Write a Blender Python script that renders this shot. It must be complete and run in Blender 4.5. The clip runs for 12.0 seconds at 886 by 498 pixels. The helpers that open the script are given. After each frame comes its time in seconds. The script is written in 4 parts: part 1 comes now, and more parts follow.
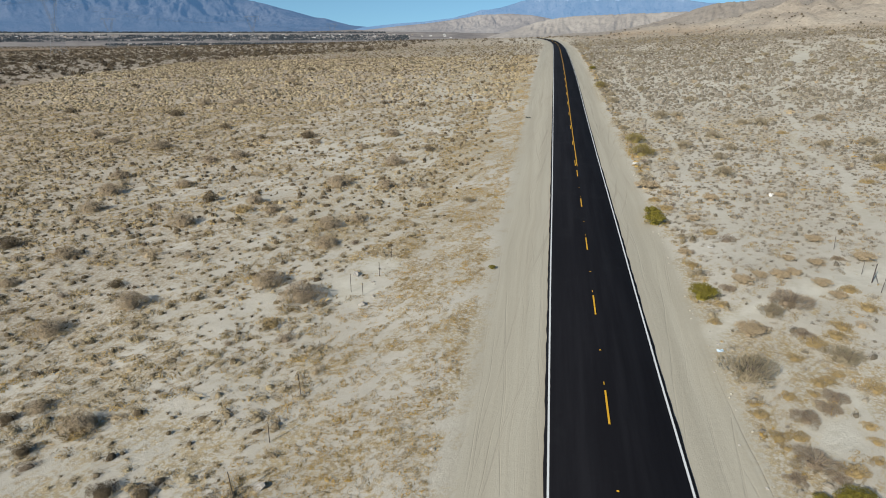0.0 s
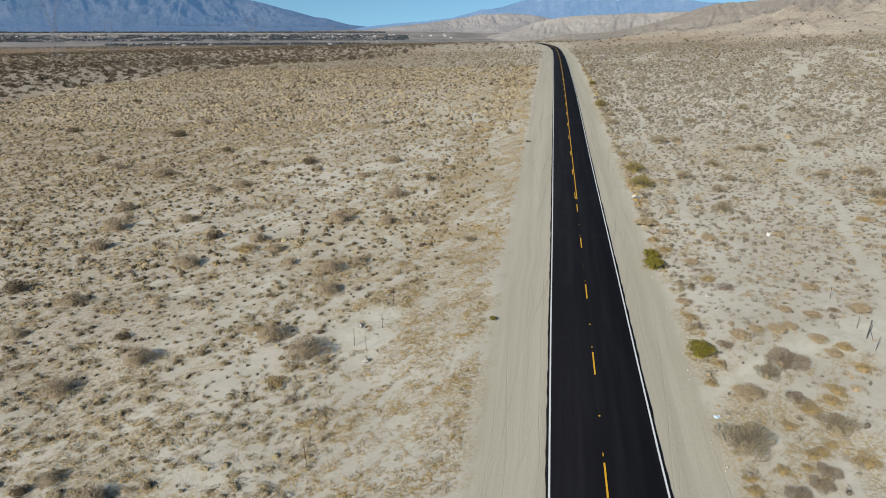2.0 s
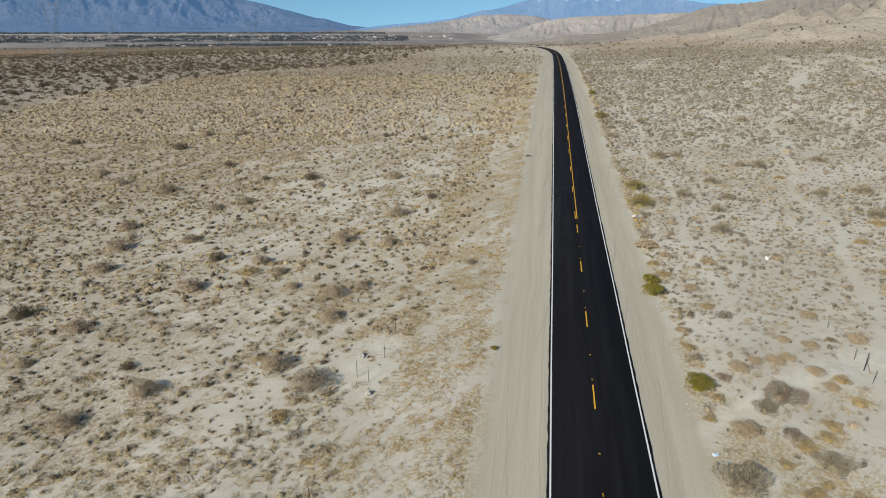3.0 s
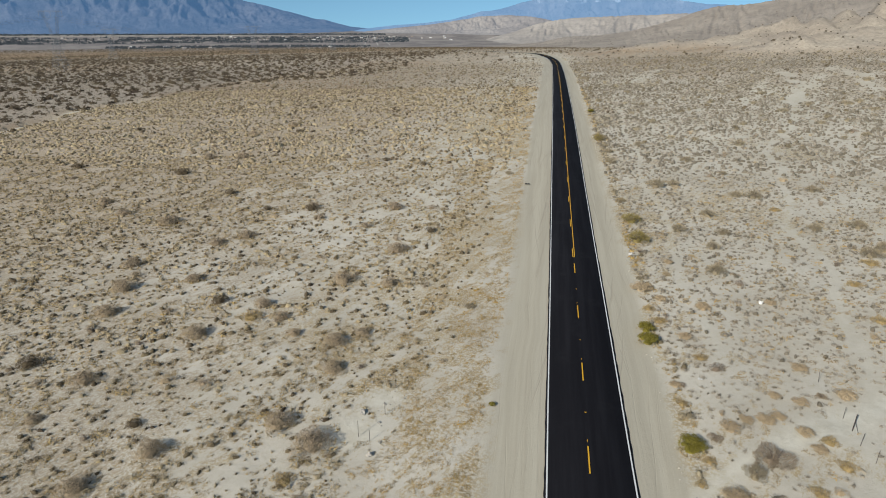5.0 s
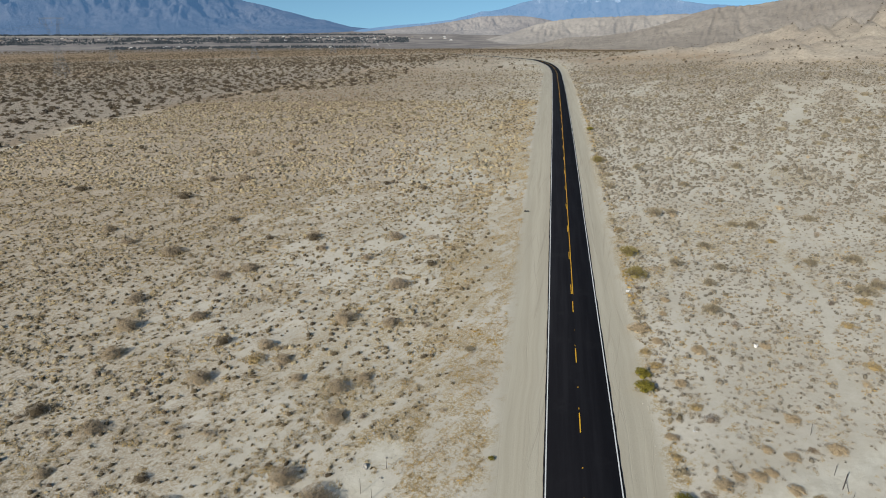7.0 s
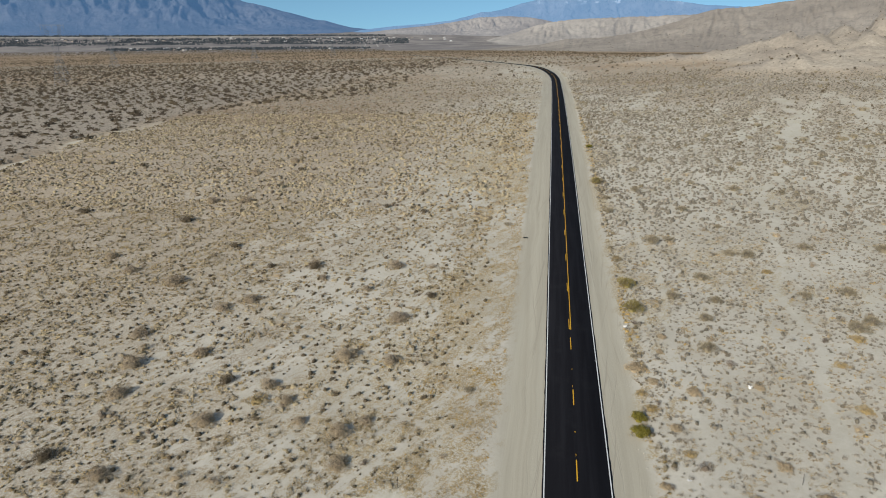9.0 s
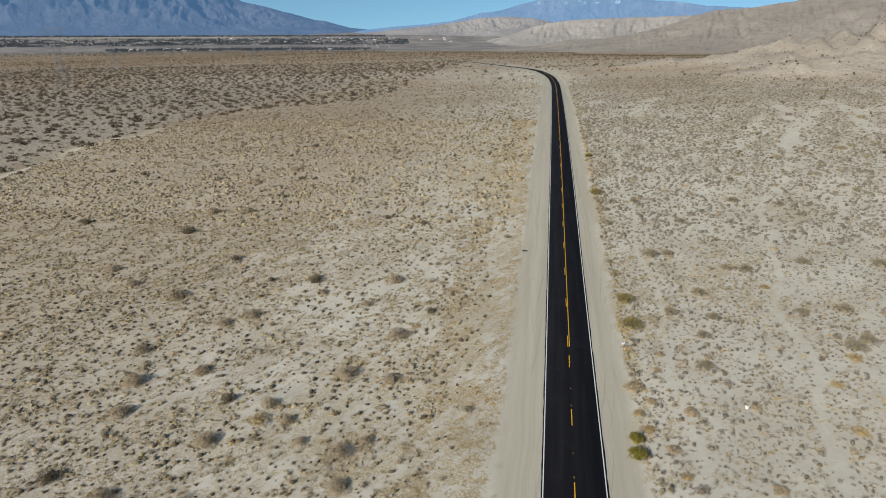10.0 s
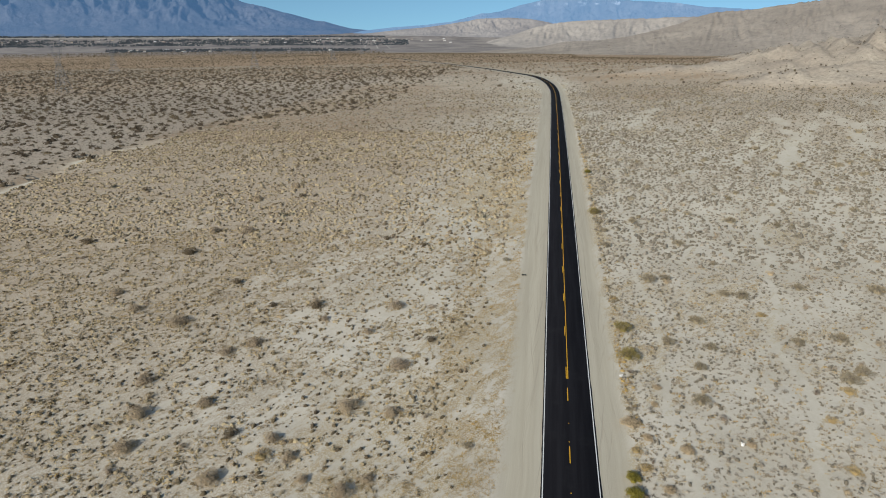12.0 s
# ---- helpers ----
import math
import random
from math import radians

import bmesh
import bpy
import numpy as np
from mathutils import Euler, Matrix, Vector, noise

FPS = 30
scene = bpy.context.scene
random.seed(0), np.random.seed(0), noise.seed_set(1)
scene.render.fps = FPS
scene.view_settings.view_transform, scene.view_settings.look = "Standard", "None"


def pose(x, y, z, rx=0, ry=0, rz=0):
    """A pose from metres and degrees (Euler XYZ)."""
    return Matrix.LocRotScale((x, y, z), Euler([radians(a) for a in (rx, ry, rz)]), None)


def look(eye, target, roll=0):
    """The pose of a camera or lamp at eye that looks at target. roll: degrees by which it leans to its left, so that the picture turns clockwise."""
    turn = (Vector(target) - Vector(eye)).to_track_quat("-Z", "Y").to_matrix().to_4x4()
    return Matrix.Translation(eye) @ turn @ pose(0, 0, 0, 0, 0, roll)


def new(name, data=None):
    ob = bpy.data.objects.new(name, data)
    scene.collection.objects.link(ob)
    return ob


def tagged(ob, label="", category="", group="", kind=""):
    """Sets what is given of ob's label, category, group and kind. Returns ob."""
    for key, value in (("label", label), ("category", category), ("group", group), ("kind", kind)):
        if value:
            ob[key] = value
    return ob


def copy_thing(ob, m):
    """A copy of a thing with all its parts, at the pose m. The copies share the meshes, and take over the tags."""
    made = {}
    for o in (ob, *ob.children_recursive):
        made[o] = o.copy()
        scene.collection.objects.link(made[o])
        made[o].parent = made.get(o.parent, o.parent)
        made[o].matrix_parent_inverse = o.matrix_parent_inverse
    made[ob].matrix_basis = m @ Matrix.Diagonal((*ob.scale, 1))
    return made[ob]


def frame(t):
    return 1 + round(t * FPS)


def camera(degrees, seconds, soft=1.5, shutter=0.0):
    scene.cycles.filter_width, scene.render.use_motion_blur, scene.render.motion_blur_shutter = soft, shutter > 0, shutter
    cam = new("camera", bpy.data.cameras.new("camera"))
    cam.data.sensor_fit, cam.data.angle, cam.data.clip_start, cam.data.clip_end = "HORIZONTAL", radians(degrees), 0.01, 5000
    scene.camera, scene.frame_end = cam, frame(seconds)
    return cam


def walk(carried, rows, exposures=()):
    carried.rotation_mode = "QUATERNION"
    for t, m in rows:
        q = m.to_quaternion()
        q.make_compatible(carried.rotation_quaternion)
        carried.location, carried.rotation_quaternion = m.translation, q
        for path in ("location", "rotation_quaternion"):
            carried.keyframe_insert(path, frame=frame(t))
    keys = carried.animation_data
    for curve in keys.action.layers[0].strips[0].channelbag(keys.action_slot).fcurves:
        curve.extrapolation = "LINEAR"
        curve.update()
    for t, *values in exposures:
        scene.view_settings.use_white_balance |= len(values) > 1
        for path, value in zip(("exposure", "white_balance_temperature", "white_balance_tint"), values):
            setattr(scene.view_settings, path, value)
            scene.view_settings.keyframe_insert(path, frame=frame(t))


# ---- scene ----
# the drone climbs almost straight up over the edge of the road; seconds, x, y, z, yaw, pitch, roll
cam = camera(73.0, 12.0, soft=1.0)
ROWS = [
    (0, -0.000, -0.641, 20.438, 9.842, -20.017, 0.023),
    (0.5, -0.093, -0.493, 21.052, 9.836, -20.070, 0.006),
    (1, -0.201, -0.257, 22.265, 9.838, -20.110, -0.005),
    (1.5, -0.223, -0.050, 23.607, 9.839, -20.113, 0.006),
    (2, -0.305, 0.139, 24.976, 9.837, -20.091, 0.016),
    (2.5, -0.442, 0.314, 26.303, 9.820, -20.071, 0.054),
    (3, -0.532, 0.519, 27.642, 9.819, -20.062, 0.046),
    (5, -0.523, 1.144, 33.015, 9.850, -20.045, -0.028),
    (5.5, -0.527, 1.317, 34.373, 9.862, -20.057, -0.035),
    (6, -0.526, 1.534, 35.696, 9.868, -20.040, -0.046),
    (6.5, -0.568, 1.697, 37.064, 9.862, -20.057, -0.028),
    (7, -0.648, 1.869, 38.439, 9.862, -20.093, -0.036),
    (9, -0.742, 2.512, 43.735, 9.848, -20.094, -0.028),
    (9.5, -0.744, 2.662, 45.054, 9.846, -20.091, -0.023),
    (10, -0.749, 2.791, 46.361, 9.841, -20.083, -0.004),
    (10.5, -0.770, 2.927, 47.685, 9.837, -20.078, 0.010),
    (11, -0.779, 3.137, 48.988, 9.826, -20.079, 0.037),
    (11.5, -0.881, 3.338, 50.238, 9.803, -20.075, 0.058),
    (12, -0.962, 3.489, 51.236, 9.782, -20.077, 0.096),
]
walk(cam, [(t, pose(x, y, z, 90 + pitch, 0, yaw) @ pose(0, 0, 0, 0, 0, roll)) for t, x, y, z, yaw, pitch, roll in ROWS],
     exposures=((0, 0.25), (3, 0.23), (6, 0.17), (12, 0.14)))

# ---- light ----
SUN_FROM = Vector((-0.52, -0.85, 0)).normalized()
SUN_HEIGHT = radians(29)
world = bpy.data.worlds.new("world")
scene.world = world
world.use_nodes = True
sky = world.node_tree.nodes.new("ShaderNodeTexSky")
sky.sky_type, sky.sun_disc = "NISHITA", False
sky.sun_elevation, sky.sun_rotation = SUN_HEIGHT, math.atan2(SUN_FROM.x, SUN_FROM.y)
sky.altitude, sky.air_density, sky.dust_density, sky.ozone_density = 300, 1.0, 0.1, 1.0
# the clear dry air keeps the sky blue low down: look a little higher up in it
way = world.node_tree.nodes.new("ShaderNodeTexCoord")
lift = world.node_tree.nodes.new("ShaderNodeVectorMath")
lift.operation, lift.inputs[1].default_value = "ADD", (0, 0, 0.15)
unit = world.node_tree.nodes.new("ShaderNodeVectorMath")
unit.operation = "NORMALIZE"
world.node_tree.links.new(way.outputs["Generated"], lift.inputs[0])
world.node_tree.links.new(lift.outputs[0], unit.inputs[0])
world.node_tree.links.new(unit.outputs[0], sky.inputs[0])
blue = world.node_tree.nodes.new("ShaderNodeMix")
blue.data_type, blue.blend_type, blue.inputs[0].default_value = "RGBA", "MULTIPLY", 1.0
blue.inputs[7].default_value = (0.78, 1.08, 1.16, 1)
world.node_tree.links.new(sky.outputs[0], blue.inputs[6])
world.node_tree.links.new(blue.outputs[2], world.node_tree.nodes["Background"].inputs[0])
world.node_tree.nodes["Background"].inputs[1].default_value = 0.085
sun = new("sun", bpy.data.lights.new("sun", "SUN"))
sun.data.energy, sun.data.angle, sun.data.color = 5.05, radians(0.53), (1.0, 0.955, 0.87)
sun.matrix_world = look((0, 0, 300), Vector((0, 0, 300)) - Vector((SUN_FROM.x * math.cos(SUN_HEIGHT), SUN_FROM.y * math.cos(SUN_HEIGHT), math.sin(SUN_HEIGHT))))


# ---- materials ----
class Nodes:
    """A short way to write node materials."""

    def __init__(self, name, rough=0.9, spec=0.2):
        self.mat = bpy.data.materials.new(name)
        self.mat.use_nodes = True
        self.tree = self.mat.node_tree
        self.bsdf = self.tree.nodes["Principled BSDF"]
        self.bsdf.inputs["Roughness"].default_value = rough
        self.bsdf.inputs["Specular IOR Level"].default_value = spec
        self.place = self.add("ShaderNodeNewGeometry").outputs["Position"]

    def add(self, kind, **values):
        node = self.tree.nodes.new(kind)
        for key, value in values.items():
            setattr(node, key, value)
        return node

    def put(self, socket, value):
        if isinstance(value, bpy.types.NodeSocket):
            self.tree.links.new(value, socket)
        elif isinstance(value, tuple) and len(value) == 3 and socket.type == "RGBA":
            socket.default_value = (*value, 1)
        else:
            socket.default_value = value

    def scaled(self, vector, sx, sy, sz=1.0):
        node = self.add("ShaderNodeVectorMath", operation="MULTIPLY")
        self.put(node.inputs[0], vector)
        node.inputs[1].default_value = (sx, sy, sz)
        return node.outputs[0]

    def noise(self, scale, detail=3.0, rough=0.55, vector=None, distort=0.0):
        node = self.add("ShaderNodeTexNoise")
        self.put(node.inputs["Vector"], self.place if vector is None else vector)
        node.inputs["Scale"].default_value, node.inputs["Detail"].default_value = scale, detail
        node.inputs["Roughness"].default_value, node.inputs["Distortion"].default_value = rough, distort
        return node.outputs[0]

    def attr(self, name):
        return self.add("ShaderNodeAttribute", attribute_name=name).outputs["Fac"]

    def span(self, value, a, b, low=0.0, high=1.0):
        node = self.add("ShaderNodeMapRange", interpolation_type="SMOOTHSTEP")
        self.put(node.inputs[0], value)
        for i, v in enumerate((a, b, low, high)):
            node.inputs[i + 1].default_value = v
        return node.outputs[0]

    def math(self, op, a, b=0.5):
        node = self.add("ShaderNodeMath", operation=op)
        self.put(node.inputs[0], a)
        self.put(node.inputs[1], b)
        return node.outputs[0]

    def mix(self, fac, a, b, blend="MIX"):
        node = self.add("ShaderNodeMix", data_type="RGBA", blend_type=blend)
        self.put(node.inputs[0], fac)
        self.put(node.inputs[6], a)
        self.put(node.inputs[7], b)
        return node.outputs[2]

    def ramp(self, value, *stops):
        node = self.add("ShaderNodeValToRGB")
        self.put(node.inputs[0], value)
        while len(node.color_ramp.elements) < len(stops):
            node.color_ramp.elements.new(0.5)
        for e, (p, c) in zip(node.color_ramp.elements, stops):
            e.position, e.color = p, (*c, 1)
        return node.outputs[0]

    def bump(self, height, strength=0.5, distance=0.05):
        node = self.add("ShaderNodeBump")
        node.inputs["Strength"].default_value, node.inputs["Distance"].default_value = strength, distance
        self.put(node.inputs["Height"], height)
        self.put(self.bsdf.inputs["Normal"], node.outputs[0])

    def done(self, colour):
        self.put(self.bsdf.inputs["Base Color"], colour)
        return self.mat


def ground_material():
    m = Nodes("desert_sand", 0.95, 0.1)
    sand = m.mix(m.span(m.noise(0.11, 4), 0.35, 0.65), (0.495, 0.454, 0.372), (0.432, 0.39, 0.311))
    sand = m.mix(m.span(m.noise(1.7, 5, 0.65), 0.4, 0.7, 0, 0.35), sand, (0.37, 0.325, 0.25))
    sand = m.mix(m.span(m.noise(14.0, 4, 0.7), 0.55, 0.72, 0, 0.5), sand, (0.24, 0.205, 0.155))
    # mats of dry litter and dead grass between the clumps
    slant = m.add("ShaderNodeVectorRotate", rotation_type="Z_AXIS")
    m.put(slant.inputs["Vector"], m.place)
    slant.inputs["Angle"].default_value = -1.02
    where = m.math("ADD", m.math("MULTIPLY", m.noise(0.42, 5, 0.7, m.scaled(slant.outputs[0], 0.55, 1.3)), 0.7), m.math("MULTIPLY", m.attr("litter"), 0.42))
    mats = m.math("MULTIPLY", m.span(where, 0.54, 0.62), m.span(m.noise(4.2, 5, 0.75), 0.44, 0.54))
    straw = m.mix(m.span(m.noise(2.0, 4, 0.7), 0.38, 0.62), (0.43, 0.325, 0.16), (0.32, 0.25, 0.14))
    side = m.add("ShaderNodeSeparateXYZ")
    m.put(side.inputs[0], m.place)
    straw = m.mix(m.span(side.outputs[0], -40.0, -17.0, 0.75, 0.0), straw, (0.36, 0.303, 0.232))
    straw = m.mix(m.span(m.noise(17.0, 4, 0.7), 0.45, 0.62, 0, 0.6), straw, (0.12, 0.09, 0.055))
    out = m.mix(m.math("MULTIPLY", mats, 0.85), sand, straw)
    # distant brush that closes up into one cover
    cover = m.mix(m.span(m.noise(0.05, 4, 0.7), 0.35, 0.65), (0.225, 0.147, 0.082), (0.285, 0.203, 0.125))
    out = m.mix(m.math("MULTIPLY", m.attr("cover"), m.span(m.noise(0.35, 4, 0.7), 0.25, 0.6, 0.5, 1.0)), out, cover)
    ash = m.mix(m.span(m.noise(0.9, 5, 0.7), 0.38, 0.62), (0.36, 0.317, 0.257), (0.237, 0.202, 0.161))
    out = m.mix(m.math("MULTIPLY", m.attr("ash"), 0.75), out, ash)
    valley = m.mix(m.span(m.noise(0.006, 5, 0.7), 0.4, 0.6), (0.165, 0.15, 0.14), (0.26, 0.232, 0.208))
    out = m.mix(m.attr("valley"), out, valley)
    hill = m.mix(m.span(m.noise(0.035, 5, 0.6), 0.35, 0.65), (0.32, 0.27, 0.212), (0.395, 0.34, 0.265))
    hill = m.mix(m.span(m.noise(0.5, 6, 0.75), 0.42, 0.62, 0, 0.55), hill, (0.22, 0.185, 0.14))
    out = m.mix(m.attr("hill"), out, hill)
    duff = m.math("MULTIPLY", m.attr("duff"), m.span(m.noise(0.8, 5, 0.7, m.scaled(m.place, 0.6, 1.2)), 0.40, 0.62, 0.0, 0.12))
    out = m.mix(duff, out, m.mix(m.span(m.noise(3.0, 4, 0.7), 0.4, 0.6), (0.405, 0.35, 0.275), (0.335, 0.285, 0.215)))
    # pale bare dirt of tracks and washes
    out = m.mix(m.attr("bare"), out, m.mix(m.span(m.noise(0.8, 5, 0.65), 0.35, 0.65), (0.53, 0.495, 0.405), (0.45, 0.41, 0.325)))
    # graded verge with wandering ruts along the road
    apart = m.add("ShaderNodeSeparateXYZ")
    m.put(apart.inputs[0], m.place)
    sway = m.noise(1.0, 3, 0.55, m.scaled(m.place, 0.05, 0.035, 0))
    across = m.math("ADD", m.attr("lateral"), m.math("MULTIPLY", sway, 2.2))
    along = m.add("ShaderNodeCombineXYZ")
    m.put(along.inputs[0], across)
    m.put(along.inputs[1], apart.outputs[1])
    ruts = m.noise(1.0, 4, 0.6, m.scaled(along.outputs[0], 0.9, 0.016))

    def tracks(angle, wide, stretch):
        turned = m.add("ShaderNodeVectorRotate", rotation_type="Z_AXIS")
        m.put(turned.inputs["Vector"], along.outputs[0])
        turned.inputs["Angle"].default_value = angle
        return m.noise(1.0, 3, 0.65, m.scaled(turned.outputs[0], wide, stretch))

    fine = m.math("MAXIMUM", m.math("MAXIMUM", tracks(0.0, 2.3, 0.012), tracks(0.08, 1.9, 0.016)), m.math("MAXIMUM", tracks(-0.06, 2.1, 0.016), tracks(0.16, 1.7, 0.024)))
    graded = m.mix(m.span(ruts, 0.3, 0.7), (0.398, 0.360, 0.278), (0.342, 0.306, 0.233))
    lines = m.math("MULTIPLY", m.span(fine, 0.58, 0.72), m.span(m.noise(0.2, 3), 0.36, 0.56))
    graded = m.mix(m.math("MULTIPLY", lines, 0.6), graded, (0.285, 0.25, 0.192))
    graded = m.mix(m.span(m.noise(9.0, 4, 0.7), 0.6, 0.75, 0, 0.4), graded, (0.30, 0.265, 0.21))
    out = m.mix(m.attr("verge"), out, graded)
    grain = m.math("MULTIPLY", m.span(m.attr("verge"), 0, 1, 1.0, 0.3), m.math("ADD", m.math("MULTIPLY", m.noise(3.0, 6, 0.75), 0.7), m.math("MULTIPLY", m.noise(30.0, 3), 0.15)))
    track = m.math("MULTIPLY", m.attr("verge"), m.math("SUBTRACT", m.math("MULTIPLY", ruts, 0.4), m.math("MULTIPLY", m.span(fine, 0.58, 0.74), 0.2)))
    furrows = m.math("MULTIPLY", m.attr("hill"), m.math("MULTIPLY", m.noise(0.05, 7, 0.7), 34.0))
    m.bump(m.math("ADD", m.math("ADD", grain, track), furrows), 0.7, 0.13)
    return m.done(out)


def asphalt_material():
    m = Nodes("new_asphalt", 0.9, 0.05)
    long = m.scaled(m.place, 1.2, 0.03, 1)
    base = m.mix(m.span(m.noise(1.0, 4, 0.6, long), 0.35, 0.7), (0.0085, 0.0082, 0.0098), (0.0135, 0.0132, 0.0152))
    base = m.mix(m.span(m.noise(40.0, 3), 0.5, 0.75, 0, 0.4), base, (0.02, 0.02, 0.021))
    base = m.mix(m.span(m.noise(0.3, 4, 0.65), 0.55, 0.75, 0, 0.35), base, (0.019, 0.019, 0.02))
    m.bump(m.noise(90.0, 2), 0.35, 0.01)
    return m.done(base)


def paint_material(name, colour, worn):
    m = Nodes(name, 0.6, 0.3)
    return m.done(m.mix(m.span(m.noise(9.0, 4, 0.7), 0.52, 0.75, 0, 0.55), colour, worn))


def plant_material(name, *stops):
    m = Nodes(name, 0.9, 0.1)
    grain = m.add("ShaderNodeNewGeometry").outputs["Random Per Island"]
    tint = m.math("ADD", m.attr("tint"), m.span(grain, 0, 1, -0.11, 0.11))
    col = m.ramp(tint, *stops)
    fur = m.noise(16.0, 4, 0.75)
    m.bump(fur, 0.8, 0.12)
    col = m.mix(m.span(fur, 0.45, 0.62, 0, 0.2), col, (0.11, 0.09, 0.065))
    return m.done(m.mix(m.span(m.noise(3.0, 2), 0.35, 0.65, 0, 0.15), col, (0.10, 0.08, 0.055)))


def plain_material(name, a, b, scale=2.0, rough=0.85, metal=0.0):
    m = Nodes(name, rough, 0.3)
    m.bsdf.inputs["Metallic"].default_value = metal
    n = m.noise(scale, 5, 0.65)
    m.bump(n, 0.4, 0.02)
    return m.done(m.mix(m.span(n, 0.35, 0.65), a, b))


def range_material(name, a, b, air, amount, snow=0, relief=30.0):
    """Far mountains: rock, with the haze of the air between put in as glow."""
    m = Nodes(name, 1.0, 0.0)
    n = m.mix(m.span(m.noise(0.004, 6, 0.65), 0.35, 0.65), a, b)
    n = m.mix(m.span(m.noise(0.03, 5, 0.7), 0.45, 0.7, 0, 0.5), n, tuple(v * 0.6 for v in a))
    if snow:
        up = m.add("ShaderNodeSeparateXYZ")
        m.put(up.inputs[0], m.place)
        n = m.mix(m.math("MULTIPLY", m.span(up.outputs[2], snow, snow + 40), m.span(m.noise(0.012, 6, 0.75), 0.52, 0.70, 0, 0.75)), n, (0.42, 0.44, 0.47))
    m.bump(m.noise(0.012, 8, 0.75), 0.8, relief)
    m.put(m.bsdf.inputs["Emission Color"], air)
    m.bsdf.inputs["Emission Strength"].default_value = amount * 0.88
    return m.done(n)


SAND = ground_material()
ASPHALT = asphalt_material()
WHITE_PAINT = paint_material("white_line_paint", (0.62, 0.62, 0.59), (0.38, 0.36, 0.32))
YELLOW_PAINT = paint_material("yellow_line_paint", (0.62, 0.33, 0.02), (0.42, 0.22, 0.02))
TUFT = plant_material("dry_tufts", (0.0, (0.19, 0.15, 0.105)), (0.35, (0.30, 0.24, 0.155)), (0.65, (0.40, 0.30, 0.15)), (1.0, (0.465, 0.325, 0.125)))
MOUND = plant_material("brush_mounds", (0.0, (0.16, 0.12, 0.08)), (0.4, (0.36, 0.285, 0.175)), (0.7, (0.445, 0.36, 0.22)), (1.0, (0.48, 0.375, 0.205)))
OCHRE_GRASS = plant_material("ochre_grass", (0.0, (0.24, 0.18, 0.11)), (0.5, (0.40, 0.29, 0.13)), (1.0, (0.52, 0.33, 0.085)))
GREY_MOUND = plant_material("grey_brush_mounds", (0.0, (0.17, 0.145, 0.105)), (0.4, (0.30, 0.262, 0.206)), (0.7, (0.365, 0.318, 0.245)), (1.0, (0.415, 0.358, 0.268)))
GREY_BRUSH = plant_material("grey_brush", (0.0, (0.20, 0.155, 0.12)), (0.5, (0.40, 0.31, 0.20)), (1.0, (0.56, 0.43, 0.26)))
DARK_BRUSH = plant_material("dark_brush", (0.0, (0.075, 0.056, 0.038)), (0.5, (0.125, 0.094, 0.057)), (1.0, (0.20, 0.155, 0.09)))
GREEN_BRUSH = plant_material("green_brush", (0.0, (0.085, 0.09, 0.018)), (0.5, (0.23, 0.19, 0.028)), (1.0, (0.50, 0.31, 0.05)))
YELLOW_BRUSH = plant_material("yellow_brush", (0.0, (0.15, 0.12, 0.04)), (0.5, (0.31, 0.245, 0.085)), (1.0, (0.43, 0.345, 0.15)))
OLIVE_BRUSH = plant_material("olive_brush", (0.0, (0.155, 0.122, 0.072)), (0.5, (0.285, 0.232, 0.148)), (1.0, (0.395, 0.33, 0.215)))
TWIG = plain_material("bare_twigs", (0.16, 0.125, 0.095), (0.24, 0.195, 0.15), 8.0)
ROCK = plain_material("pale_rock", (0.38, 0.35, 0.30), (0.27, 0.245, 0.21), 4.0)
CLOD = plain_material("sand_clod", (0.43, 0.39, 0.31), (0.33, 0.295, 0.235), 4.0)
WHITE_ROCK = plain_material("white_rock", (0.66, 0.635, 0.58), (0.50, 0.47, 0.42), 4.0)
STEEL = plain_material("grey_steel", (0.20, 0.21, 0.22), (0.15, 0.16, 0.17), 0.8, 0.6, 0.3)
RUST = plain_material("rusty_steel_post", (0.035, 0.026, 0.022), (0.06, 0.042, 0.034), 6.0, 0.8)
# air glow, and bluish rock on the first two, paint in the haze
BLUE_RANGE = range_material("hazed_blue_range_rock", (0.06, 0.06, 0.07), (0.105, 0.10, 0.105), (0.14, 0.29, 0.50), 0.92, 205, 80.0)
LEFT_RANGE = range_material("hazed_mountain_rock", (0.052, 0.056, 0.064), (0.088, 0.086, 0.09), (0.095, 0.215, 0.42), 0.60, 0, 26.0)
PALE_RANGE = range_material("hazed_pale_badland_rock", (0.15, 0.126, 0.104), (0.235, 0.203, 0.166), (0.25, 0.29, 0.36), 0.46, 0, 15.0)
BADLAND = range_material("hazed_cream_badland_rock", (0.22, 0.19, 0.155), (0.30, 0.262, 0.215), (0.25, 0.29, 0.35), 0.30, 0, 8.0)
TAN_RANGE = range_material("hazed_tan_hill_rock", (0.235, 0.20, 0.16), (0.305, 0.262, 0.21), (0.24, 0.27, 0.32), 0.13, 0, 12.0)

